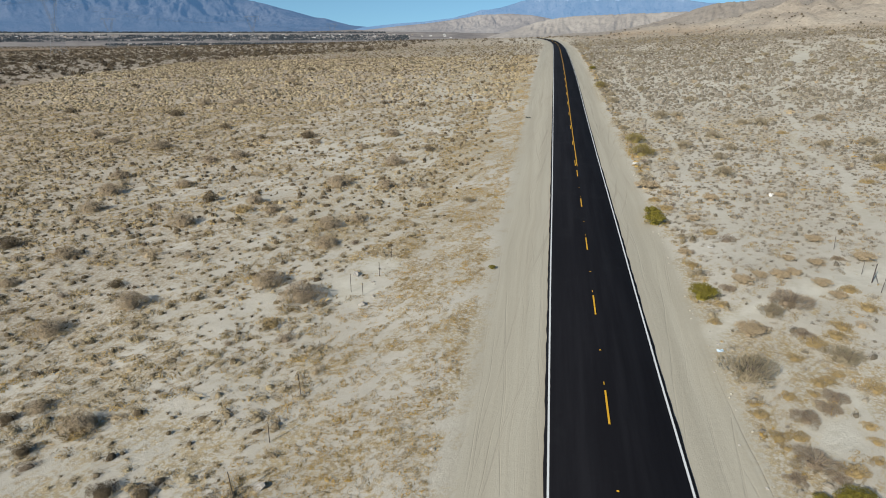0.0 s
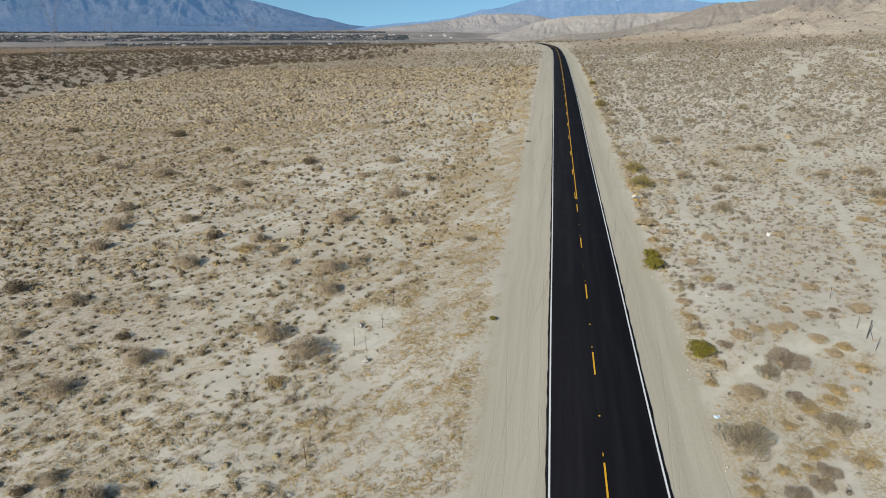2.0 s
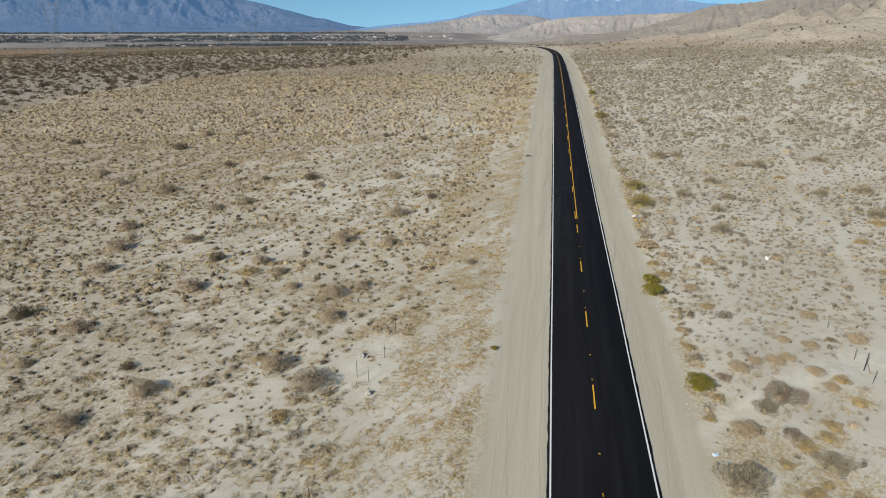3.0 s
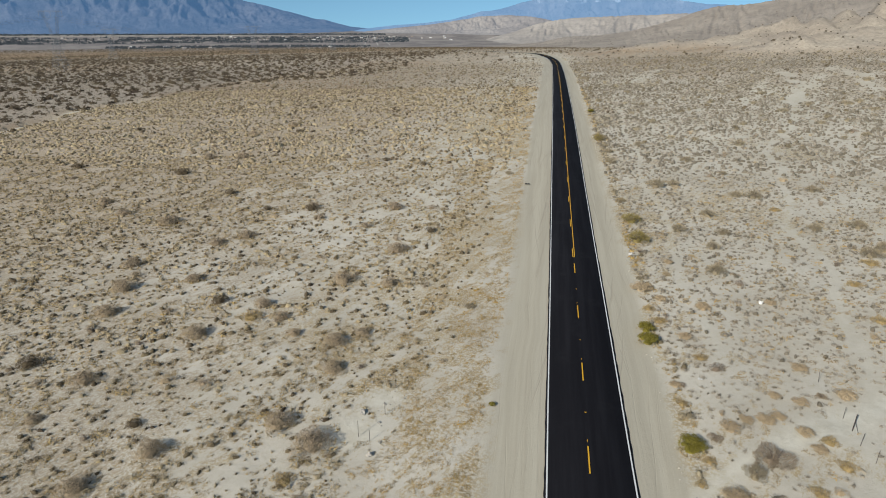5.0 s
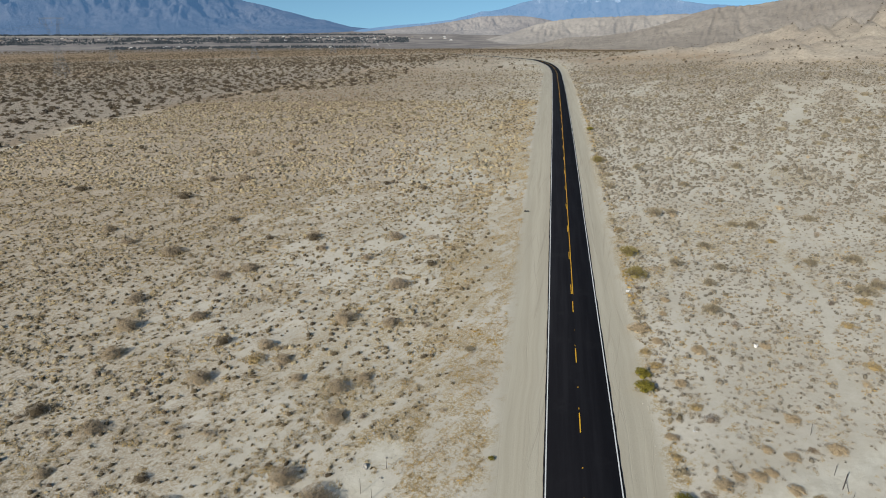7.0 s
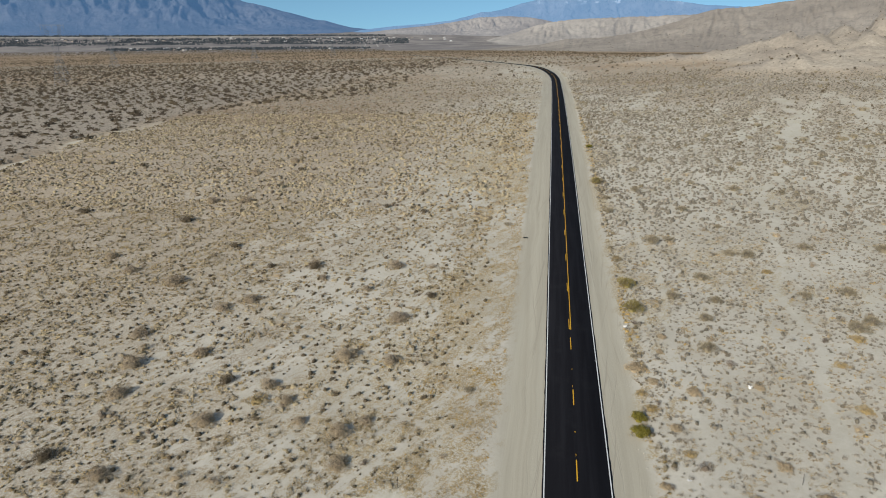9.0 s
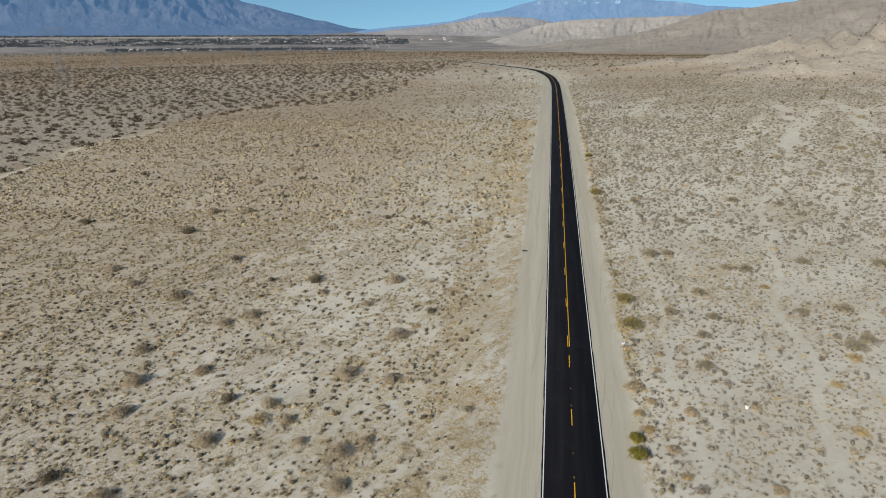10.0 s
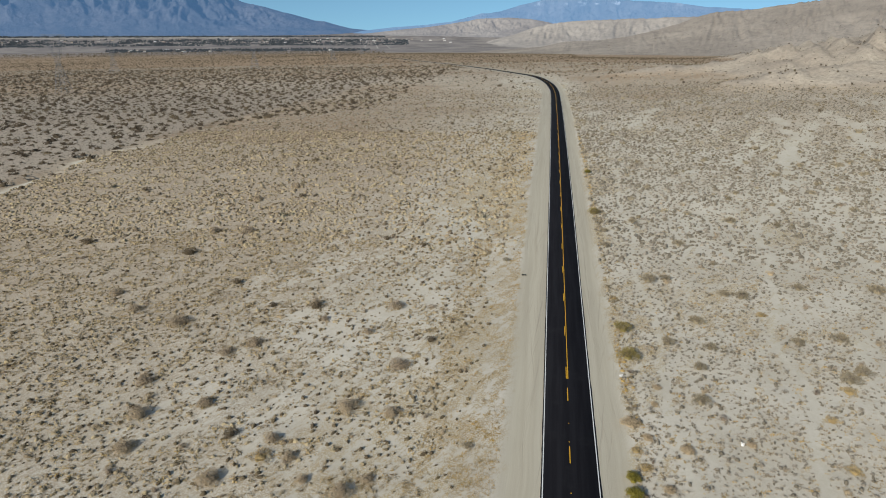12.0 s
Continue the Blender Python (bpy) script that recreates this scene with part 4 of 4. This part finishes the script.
plant([shrub("grey_shrub", clump(1900, 0.5, 0.40, 0.11, 0.0075, 0.7, 0.34, 0, 7), GREY_BRUSH, 0.32, 30) for _ in range(2)],
      [(18.1, 42.9, 4.0), (13.7, 25.8, 2.5), (14.4, 24.8, 1.3), (12.5, 24.6, 1.3), (14.5, 29.2, 2.0), (16.0, 30.3, 1.7), (14.4, 44.9, 1.6), (16.8, 31.4, 1.7), (17.5, 38.4, 1.7), (25.0, 52.1, 1.3)],
      "low dead grey-purple shrub of fine twigs", "grey shrubs", 0.9, 0.8)
plant([shrub("cushion_shrub", bunch(20, 110, 0.5, 0.40, 0.06, 0.018), GREY_BRUSH, 0.7, 8) for _ in range(2)],
      [(14.2, 38.3, 2.3), (20.4, 48.5, 1.3), (15.9, 46.3, 1.8), (21.7, 46.5, 1.6), (22.1, 44.6, 1.5), (27.1, 52.3, 2.0), (12.0, 72.4, 2.7), (18.3, 68.0, 2.1), (15.1, 61.1, 1.8), (26.3, 70.3, 1.6), (13.9, 69.7, 1.6), (16.6, 80.8, 1.6), (15.7, 76.9, 1.3), (19.1, 47.8, 1.8), (17.5, 47.6, 1.3), (12.6, 52.2, 1.3), (24.7, 56.6, 1.8), (20.9, 51.6, 1.3), (22.9, 50.9, 1.6)],
      "rounded tan-grey cushion shrub on sand", "cushion shrubs", 0.9)
plant([shrub("dry_grass_clump", clump(600, 0.5, 0.30, 0.11, 0.018, 0.8, 0.5, 0, 7), TUFT, 0.68, 6) for _ in range(2)],
      [(19.4, 32.7, 1.8), (16.5, 32.8, 1.3), (16.0, 35.4, 1.3), (15.3, 25.4, 1.7), (17.4, 27.9, 1.1), (23.5, 43.0, 2.0), (23.3, 45.7, 1.7), (12.3, 29.4, 1.3), (12.7, 27.6, 1.4), (12.2, 30.4, 1.0), (12.3, 39.7, 1.3), (-19.0, 35.8, 2.1), (-33.8, 60.0, 3.4), (-24.6, 23.1, 2.2), (15.8, 57.1, 1.9), (12.7, 49.5, 1.4), (37.5, 105.1, 2.3), (12.9, 64.5, 2.0), (12.3, 67.4, 1.8), (13.0, 108.1, 1.7), (42.7, 83.6, 2.9), (37.9, 76.7, 2.2), (36.7, 67.4, 2.6), (17.9, 34.0, 1.2), (17.2, 33.3, 1.2), (14.3, 31.2, 1.3), (15.8, 31.7, 0.9), (13.7, 27.7, 1.4), (17.6, 29.1, 1.1), (17.8, 37.3, 1.9), (20.4, 39.7, 1.8), (13.5, 42.3, 1.3), (19.6, 38.5, 1.7), (16.8, 26.4, 1.0)],
      "ochre clump of dry grass on sand", "grass clumps", 0.9)


dead = [shrub("dead_bush", twigs(60, 0.55, 0.34), TWIG, 0.3, 24) for _ in range(2)]
plant(dead, [(13.3, 84.4, 1.7), (13.3, 72.9, 1.4)], "dead dark bush of bare broken branches", "dead bushes", 0.9)


# ---- old fences, rocks and litter ----
def tube(bm, a, b, r0, r1=None, sides=5):
    """A tapered bar from a to b."""
    a, b = Vector(a), Vector(b)
    r1 = r0 if r1 is None else r1
    turn = (b - a).to_track_quat("Z", "Y").to_matrix()
    rings = []
    for p, r in ((a, r0), (b, r1)):
        rings.append([bm.verts.new(p + turn @ Vector((math.cos(k * 2 * math.pi / sides) * r, math.sin(k * 2 * math.pi / sides) * r, 0))) for k in range(sides)])
    for k in range(sides):
        bm.faces.new((rings[0][k], rings[0][(k + 1) % sides], rings[1][(k + 1) % sides], rings[1][k]))
    bm.faces.new(rings[0][::-1])
    bm.faces.new(rings[1])


def fence_post(px, py, tall, thick, lean, label, brace=False):
    top = new("fence_post")
    top.matrix_basis = pose(px, py, float(height(px, py)) - 0.05)
    bm = bmesh.new()
    tip = (lean[0], lean[1], tall)
    tube(bm, (0, 0, 0), tip, thick, thick * 0.85)
    part("post", bm, RUST, top)
    bm = bmesh.new()
    tube(bm, Vector(tip) - Vector((0.0, 0, 0.02)), Vector(tip) + Vector((0.002, 0, 0.015)), thick * 1.3, thick * 1.1)
    part("cap", bm, RUST, top)
    if brace:
        bm = bmesh.new()
        tube(bm, (0.40, -0.2, 0), (lean[0] * 0.8, lean[1] * 0.8, tall * 0.6), thick * 0.45)
        part("brace", bm, RUST, top, "leaning steel brace")
    tagged(top, label, "fence post", "old fence posts")


for px, py, h, l in ((-13.6, 19.9, 1.5, (-0.12, 0)), (-13.6, 23.8, 1.3, (0.03, 0)), (-13.5, 27.9, 1.5, (-0.1, 0.05)), (-13.7, 41.1, 1.1, (0, 0)), (-14.8, 41.5, 1.6, (0, 0)), (-13.3, 44.6, 1.3, (0, 0)), (-13.3, 48.6, 1.4, (0.02, 0))):
    fence_post(px, py, h, 0.024, l, "thin rusty steel fence post in sand")
for px, py, h, r, l, t, b in ((25.8, 43.8, 1.2, 0.02, (0.1, 0.1), "thin rusty steel fence post in sand", False), (25.5, 45.7, 1.2, 0.022, (0.08, 0), "thin rusty steel fence post in sand", False), (25.7, 47.6, 1.6, 0.042, (0.1, 0.1), "thick dark braced fence corner post", True), (25.7, 49.3, 1.2, 0.02, (0, 0), "thin rusty steel fence post in sand", False), (25.7, 54.6, 1.3, 0.022, (-0.08, 0), "thin rusty steel fence post in sand", False)):
    fence_post(px, py, h, r, l, t, b)


def rock(px, py, size, material, label, flat=0.7, name="rock"):
    bm = bmesh.new()
    bmesh.ops.create_icosphere(bm, subdivisions=2, radius=0.5)
    for v in bm.verts:
        k = 0.75 + 0.6 * noise.noise(v.co * 2.1 + Vector((px, py, 0)))
        v.co *= k
        v.co.z = max(v.co.z * flat, -0.18)
    for v in bm.verts:
        v.co *= size
    me = bpy.data.meshes.new(name)
    bm.to_mesh(me)
    bm.free()
    me.materials.append(material)
    ob = new(name, me)
    ob.matrix_basis = pose(px, py, float(height(px, py)) + 0.12 * size, 0, 0, px * 77 % 360)
    return tagged(ob, label, "rock", "loose rocks")


rock(25.3, 70.4, 0.6, WHITE_ROCK, "bright white boulder among low brush", 1.35)
for px, py, w in ((-13.2, 39.5, 0.75), (-15.3, 44.5, 0.8), (-13.5, 43.4, 0.4), (-12.6, 20.6, 0.7), (10.6, 26.9, 0.2), (11.7, 38.4, 0.15), (11.0, 34.7, 0.15), (11.0, 23.9, 0.2), (-4.9, 24.3, 0.35), (-13.7, 46.0, 0.35), (-12.8, 41.0, 0.35), (25.9, 96.4, 0.5), (23.4, 95.4, 0.4), (-15.8, 49.0, 0.4), (-14.4, 50.4, 0.45)):
    rock(px, py, w, ROCK, "pale sun-bleached rock lying on sand")
for cx, cy, spread in ((-37.0, 61.7, 2.6), (-50.4, 56.6, 2.2), (-13.2, 46.4, 1.5), (-12.8, 80.3, 3.0), (11.6, 36.4, 1.6), (-31.8, 31.2, 1.2)):
    for _ in range(14):
        rock(cx + RNG.normal(0, spread * 0.5), cy + RNG.normal(0, spread), RNG.uniform(0.08, 0.22), ROCK, "small pale stone in a strewn patch")


def crumpled(name, px, py, size, material, label, category):
    """A crumpled sheet of waste."""
    bm = bmesh.new()
    bmesh.ops.create_grid(bm, x_segments=8, y_segments=6, size=0.5)
    for v in bm.verts:
        v.co.x *= size[0] * (1 + 0.25 * noise.noise(v.co * 3))
        v.co.y *= size[1] * (1 + 0.25 * noise.noise(v.co * 3 + Vector((5, 0, 0))))
        v.co.z = size[2] * (0.5 + 0.9 * noise.noise(v.co * 5 + Vector((px, 0, 0))))
    bmesh.ops.solidify(bm, geom=bm.faces[:], thickness=0.01)
    me = bpy.data.meshes.new(name)
    bm.to_mesh(me)
    bm.free()
    me.materials.append(material)
    ob = new(name, me)
    ob.matrix_basis = pose(px, py, float(height(px, py)) + 0.04, 0, 0, 20)
    tagged(ob, label, category)


PLASTIC = plain_material("pale_plastic", (0.50, 0.57, 0.62), (0.34, 0.46, 0.54), 3.0, 0.5)
RUBBER = plain_material("black_rubber", (0.02, 0.02, 0.02), (0.035, 0.033, 0.03), 5.0, 0.8)
CARTON = plain_material("white_carton", (0.60, 0.58, 0.55), (0.46, 0.44, 0.40), 3.0, 0.8)
crumpled("plastic_sheet", 11.8, 35.9, (0.45, 0.26, 0.10), PLASTIC, "crumpled pale blue plastic sheet beside the verge", "litter")
crumpled("carton", 12.0, 83.3, (0.6, 0.45, 0.35), CARTON, "crushed white carton under a bush", "litter")
crumpled("tyre_scrap", -3.8, 116.2, (0.9, 0.5, 0.25), RUBBER, "curled scrap of black tyre rubber on the verge", "litter")
crumpled("paper_scrap", 15.0, 53.4, (0.4, 0.3, 0.15), CARTON, "white paper scrap caught in dry grass", "litter")


# ---- mountains ----
def mountains(name, crest, foot, top, z_foot, seed, material, label, gullies, relief=0.6, across=420, rows=56):
    """A range from its skyline: degrees left of the road and degrees above the eye."""
    az = np.linspace(crest[0][0], crest[-1][0], across)
    el = np.interp(az, [c[0] for c in crest][::-1] if crest[0][0] > crest[-1][0] else [c[0] for c in crest], [c[1] for c in crest][::-1] if crest[0][0] > crest[-1][0] else [c[1] for c in crest])
    zc = 35 + top * np.tan(np.radians(el))
    s = np.linspace(0, 1.25, rows)
    A, S = np.meshgrid(az, s)
    Z = np.meshgrid(zc, s)[0]
    D = foot + (top - foot) * S
    # ridges that fork downhill: crossed ridge noise, bent by a slower one
    u, v = A * gullies, S * 3.4
    bend = fractal(u * 0.5, v * 0.5, seed + 3, 3) - 0.5
    slant = 0.9 * v * np.sin(u * 0.7 + seed)
    ridge = 1 - np.abs(fractal(u + slant * 0.5 + 2.0 * bend, v + 1.5 * bend, seed, 6) * 2 - 1) * 1.5
    fine = 1 - np.abs(fractal(u * 3.3 + 2 * ridge, v * 2.2, seed + 7, 5) * 2 - 1) * 1.5
    ridge = np.clip(0.68 * ridge + 0.32 * fine, 0, 1)
    up = np.where(S < 1, S**1.25, 1 - (S - 1) * 1.2)
    z = z_foot + (Z - z_foot) * up * (1 - relief * np.clip(1 - S, 0, 1) ** 0.7 * 3.2 * S * (1 - ridge)) - (Z - z_foot) * 0.05 * (1 - ridge) * (S > 0.95)
    a = np.radians(A)
    V = np.stack([-np.sin(a) * D, np.cos(a) * D, z], 2).reshape(-1, 3)
    F = grid_faces(across, rows)
    return tagged(smooth(sheet(name, V, F[:, ::-1] if crest[0][0] < crest[-1][0] else F, material)), label, "mountains", kind="structure")


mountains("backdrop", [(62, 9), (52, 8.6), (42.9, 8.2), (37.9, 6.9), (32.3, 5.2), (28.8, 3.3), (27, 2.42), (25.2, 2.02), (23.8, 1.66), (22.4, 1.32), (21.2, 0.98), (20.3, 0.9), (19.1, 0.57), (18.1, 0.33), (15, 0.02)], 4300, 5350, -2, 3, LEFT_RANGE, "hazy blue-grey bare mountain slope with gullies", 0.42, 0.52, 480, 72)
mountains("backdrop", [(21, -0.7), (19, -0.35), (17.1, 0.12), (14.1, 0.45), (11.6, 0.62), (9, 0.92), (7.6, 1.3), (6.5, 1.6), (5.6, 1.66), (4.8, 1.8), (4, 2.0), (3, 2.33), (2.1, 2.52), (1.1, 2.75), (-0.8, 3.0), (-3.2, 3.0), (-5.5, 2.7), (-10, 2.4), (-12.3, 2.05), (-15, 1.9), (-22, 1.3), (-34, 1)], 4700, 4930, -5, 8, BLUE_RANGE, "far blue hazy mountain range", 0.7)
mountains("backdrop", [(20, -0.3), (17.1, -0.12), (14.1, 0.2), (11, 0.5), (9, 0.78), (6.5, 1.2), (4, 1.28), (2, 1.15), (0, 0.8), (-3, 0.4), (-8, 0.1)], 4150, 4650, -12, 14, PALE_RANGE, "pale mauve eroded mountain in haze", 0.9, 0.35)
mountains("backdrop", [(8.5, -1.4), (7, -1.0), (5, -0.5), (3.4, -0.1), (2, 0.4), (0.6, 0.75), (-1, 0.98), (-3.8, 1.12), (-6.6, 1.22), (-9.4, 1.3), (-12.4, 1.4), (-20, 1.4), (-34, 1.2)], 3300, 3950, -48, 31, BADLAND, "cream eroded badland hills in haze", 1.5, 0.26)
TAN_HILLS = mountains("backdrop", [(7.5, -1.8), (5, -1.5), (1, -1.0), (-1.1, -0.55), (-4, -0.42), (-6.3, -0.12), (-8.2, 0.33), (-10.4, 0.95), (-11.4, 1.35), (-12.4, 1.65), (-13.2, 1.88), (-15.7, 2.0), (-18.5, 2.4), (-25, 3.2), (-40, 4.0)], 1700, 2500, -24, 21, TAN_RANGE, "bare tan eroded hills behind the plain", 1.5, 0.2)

co = np.empty(len(TAN_HILLS.data.vertices) * 3, np.float32)
TAN_HILLS.data.vertices.foreach_get("co", co)
co = co.reshape(-1, 3)
co = co[(np.hypot(co[:, 0], co[:, 1]) < 2350) & (co[:, 0] > -150)]
co = co[RNG.permutation(len(co))[:1100]] + RNG.normal(0, 4, (1100, 3)) * np.array([1, 1, 0])
scatter("hill_brush", far_bushes, co[:, 0], co[:, 1], sizes(1100, 2.0, 4.4), tints(1100, 0.3, 0.25), DARK_BRUSH, "dark bushes dotted over far tan hills", "shrub", co[:, 2] - 0.5)


# ---- power line ----
def pylon(px, py, tall, turn):
    """A lattice tower with a narrow waist and two raised arms."""
    top = new("power_pylon")
    top.matrix_basis = pose(px, py, float(height(px, py)) - 0.3, 0, 0, turn)
    waist, r = tall * 0.52, 0.11
    corners = [(-1, -1), (1, -1), (1, 1), (-1, 1)]

    def at(c, z):
        w = 5.2 + (1.3 - 5.2) * z / waist
        return (c[0] * w, c[1] * w * 0.8, z)

    for c in corners:
        bm = bmesh.new()
        tube(bm, at(c, 0), at(c, waist), r, r, 4)
        part("leg", bm, STEEL, top)
    levels = [waist * k / 5 for k in range(6)]
    for i in range(4):
        bm = bmesh.new()
        a, b = corners[i], corners[(i + 1) % 4]
        for z0, z1 in zip(levels, levels[1:]):
            tube(bm, at(a, z0), at(b, z1), r * 0.5, None, 4)
            tube(bm, at(b, z0), at(a, z1), r * 0.5, None, 4)
            tube(bm, at(a, z1), at(b, z1), r * 0.5, None, 4)
        part("lattice", bm, STEEL, top)
    for s in (-1, 1):
        bm = bmesh.new()
        for dy in (-1, 1):
            tube(bm, (s * 1.3, dy * 1.0, waist), (s * 7.5, dy * 0.6, tall), r * 0.9, r * 0.7, 4)
            tube(bm, (s * 0.2, dy * 1.0, waist + 1), (s * 5.6, dy * 0.6, tall), r * 0.7, None, 4)
            for k in range(5):
                f, g = k / 5, (k + 1) / 5
                tube(bm, (s * (1.3 + 6.2 * f), dy, waist + (tall - waist) * f), (s * (0.2 + 5.4 * g), dy, waist + 1 + (tall - waist - 1) * g), r * 0.45, None, 4)
        part("arm", bm, STEEL, top)
    bm = bmesh.new()
    for dy in (-0.6, 0.6):
        for dz in (-1.2, 0):
            tube(bm, (-10, dy, tall + dz * 0.6), (10, dy, tall + dz * 0.6), r * 0.7, None, 4)
    for k in range(10):
        tube(bm, (-10 + 2 * k, 0.6, tall), (-8 + 2 * k, -0.6, tall - 0.7), r * 0.4, None, 4)
    part("crossarm", bm, STEEL, top)
    for s in (-9.6, 0, 9.6):
        bm = bmesh.new()
        tube(bm, (s, 0, tall - 0.7), (s, 0, tall - 4.2), 0.14, 0.10, 5)
        part("insulator", bm, STEEL, top, "long grey insulator string")
    return tagged(top, "grey steel lattice power pylon on the desert plain", "pylon", "power pylons")


TOWERS = [(-388, 112, 46), (-390, 445, 46), (-391, 784, 37), (-399, 1113, 35), (-500, 1620, 33)]
for px, py, h in TOWERS + [(-560, 730, 38)]:
    pylon(px, py, h, 6)
for (ax, ay, ah), (bx, by, bh) in zip(TOWERS, TOWERS[1:]):
    line = new("power_line")
    line.matrix_basis = pose((ax + bx) / 2, (ay + by) / 2, 0)
    for s in (-9.6, 0, 9.6):
        bm = bmesh.new()
        a = Vector((ax + s, ay, float(height(ax, ay)) + ah - 4.5)) - line.matrix_basis.translation
        b = Vector((bx + s, by, float(height(bx, by)) + bh - 4.5)) - line.matrix_basis.translation
        pts = [a.lerp(b, k / 16) - Vector((0, 0, 9 * 4 * (k / 16) * (1 - k / 16))) for k in range(17)]
        for p, q in zip(pts, pts[1:]):
            tube(bm, p, q, 0.045, None, 3)
        part("wire", bm, STEEL, line)
    tagged(line, "sagging grey power wires between two pylons", "power line", "power wires")


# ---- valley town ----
# the blue-grey of these trees has the valley haze mixed into it
HAZED_TREES = plant_material("far_trees", (0.0, (0.03, 0.042, 0.052)), (0.5, (0.05, 0.064, 0.076)), (1.0, (0.085, 0.095, 0.105)))
WALLS = [plain_material("stucco", (0.60, 0.57, 0.52), (0.52, 0.49, 0.44), 0.3), plain_material("tan_stucco", (0.42, 0.35, 0.28), (0.36, 0.30, 0.24), 0.3)]
ROOFS = [plain_material("white_roof", (0.78, 0.78, 0.76), (0.66, 0.66, 0.64), 0.2), plain_material("brown_roof", (0.22, 0.17, 0.14), (0.28, 0.22, 0.18), 0.2)]


def house(w, d, h, wall, roof):
    top = new("house")
    bm = bmesh.new()
    bmesh.ops.create_cube(bm, size=1.0, matrix=Matrix.Translation((0, 0, h / 2 - 1)) @ Matrix.Diagonal((w, d, h + 2, 1)))
    part("walls", bm, wall, top)
    bm = bmesh.new()
    e, g = w / 2 + 0.5, d / 2 + 0.5
    v = [bm.verts.new(p) for p in ((-e, -g, h), (e, -g, h), (e, g, h), (-e, g, h), (-e * 0.7, 0, h + 1.8), (e * 0.7, 0, h + 1.8))]
    for f in ((0, 1, 5, 4), (2, 3, 4, 5), (1, 2, 5), (3, 0, 4), (3, 2, 1, 0)):
        bm.faces.new([v[k] for k in f])
    part("roof", bm, roof, top)
    for k in (-0.28, 0.25):
        bm = bmesh.new()
        bmesh.ops.create_cube(bm, size=1.0, matrix=Matrix.Translation((k * w, -d / 2 - 0.03, h * 0.5)) @ Matrix.Diagonal((w * 0.16, 0.1, h * 0.4, 1)))
        part("window", bm, RUBBER, top, "dark window")
    return tagged(top, "small far house with pale walls among trees", "house", "far houses")


def polar(az, d):
    return -math.sin(radians(az)) * d, math.cos(radians(az)) * d


models = [house(11, 8, 3.5, WALLS[0], ROOFS[1]), house(14, 9, 3.5, WALLS[1], ROOFS[1]), house(12, 8, 4, WALLS[0], ROOFS[1]), house(15, 10, 4, WALLS[0], ROOFS[0])]
for i in range(120):
    near = i < 34
    hx, hy = polar(RNG.uniform(17, 37) if near else RNG.uniform(9, 46), RNG.uniform(2840, 3240) if near else RNG.uniform(3850, 4160))
    m = pose(hx, hy, float(height(hx, hy)), 0, 0, RNG.uniform(-30, 30))
    if i < 4:
        models[i].matrix_basis = m
    else:
        copy_thing(models[i % 4], m)
az = np.concatenate([RNG.uniform(16.4, 38, 2600), RNG.uniform(13, 47, 9000), RNG.uniform(15, 47, 1800)])
dd = np.concatenate([RNG.uniform(2820, 3260, 2600), RNG.uniform(3600, 4130, 9000), RNG.normal(4270, 12, 1800)])
keep = RNG.uniform(0, 1, len(az)) < np.where(dd > 4200, 1.0, sstep(0.38, 0.58, fractal(az * 1.1, dd / 60, 71)))
az, dd = az[keep], dd[keep]
tx, ty = -np.sin(np.radians(az)) * dd, np.cos(np.radians(az)) * dd
scatter("far_trees", [clump(4, 0.5, 0.8, 0.45, 0.28, 0.6, 0.95, 0, 5) for _ in range(8)], tx, ty, RNG.uniform(4, 11, len(tx)), tints(len(tx), 0.4, 0.25), HAZED_TREES, "dark belt of trees round the far town", "trees")

# three straight dirt tracks far out in the valley
TRACK_DIRT = plain_material("pale_track_dirt", (0.36, 0.33, 0.29), (0.29, 0.265, 0.23), 0.02)
for a0, a1, w in ((16.9, 16.6, 7), (15.7, 16.1, 8), (14.6, 15.6, 6)):
    dist = np.linspace(3290, 4240, 60)
    angle = np.radians(np.interp(dist, [3290, 4240], [a0, a1]))
    cx, cy = -np.sin(angle) * dist, np.cos(angle) * dist
    v = np.stack([np.stack([cx + o, cy, height(cx + o, cy) + 0.8], 1) for o in (-w / 2, w / 2)], 1).reshape(-1, 3)
    tagged(sheet("dirt_track", v, grid_faces(2, 60), TRACK_DIRT), "straight pale dirt track across the valley floor", "track", kind="structure")
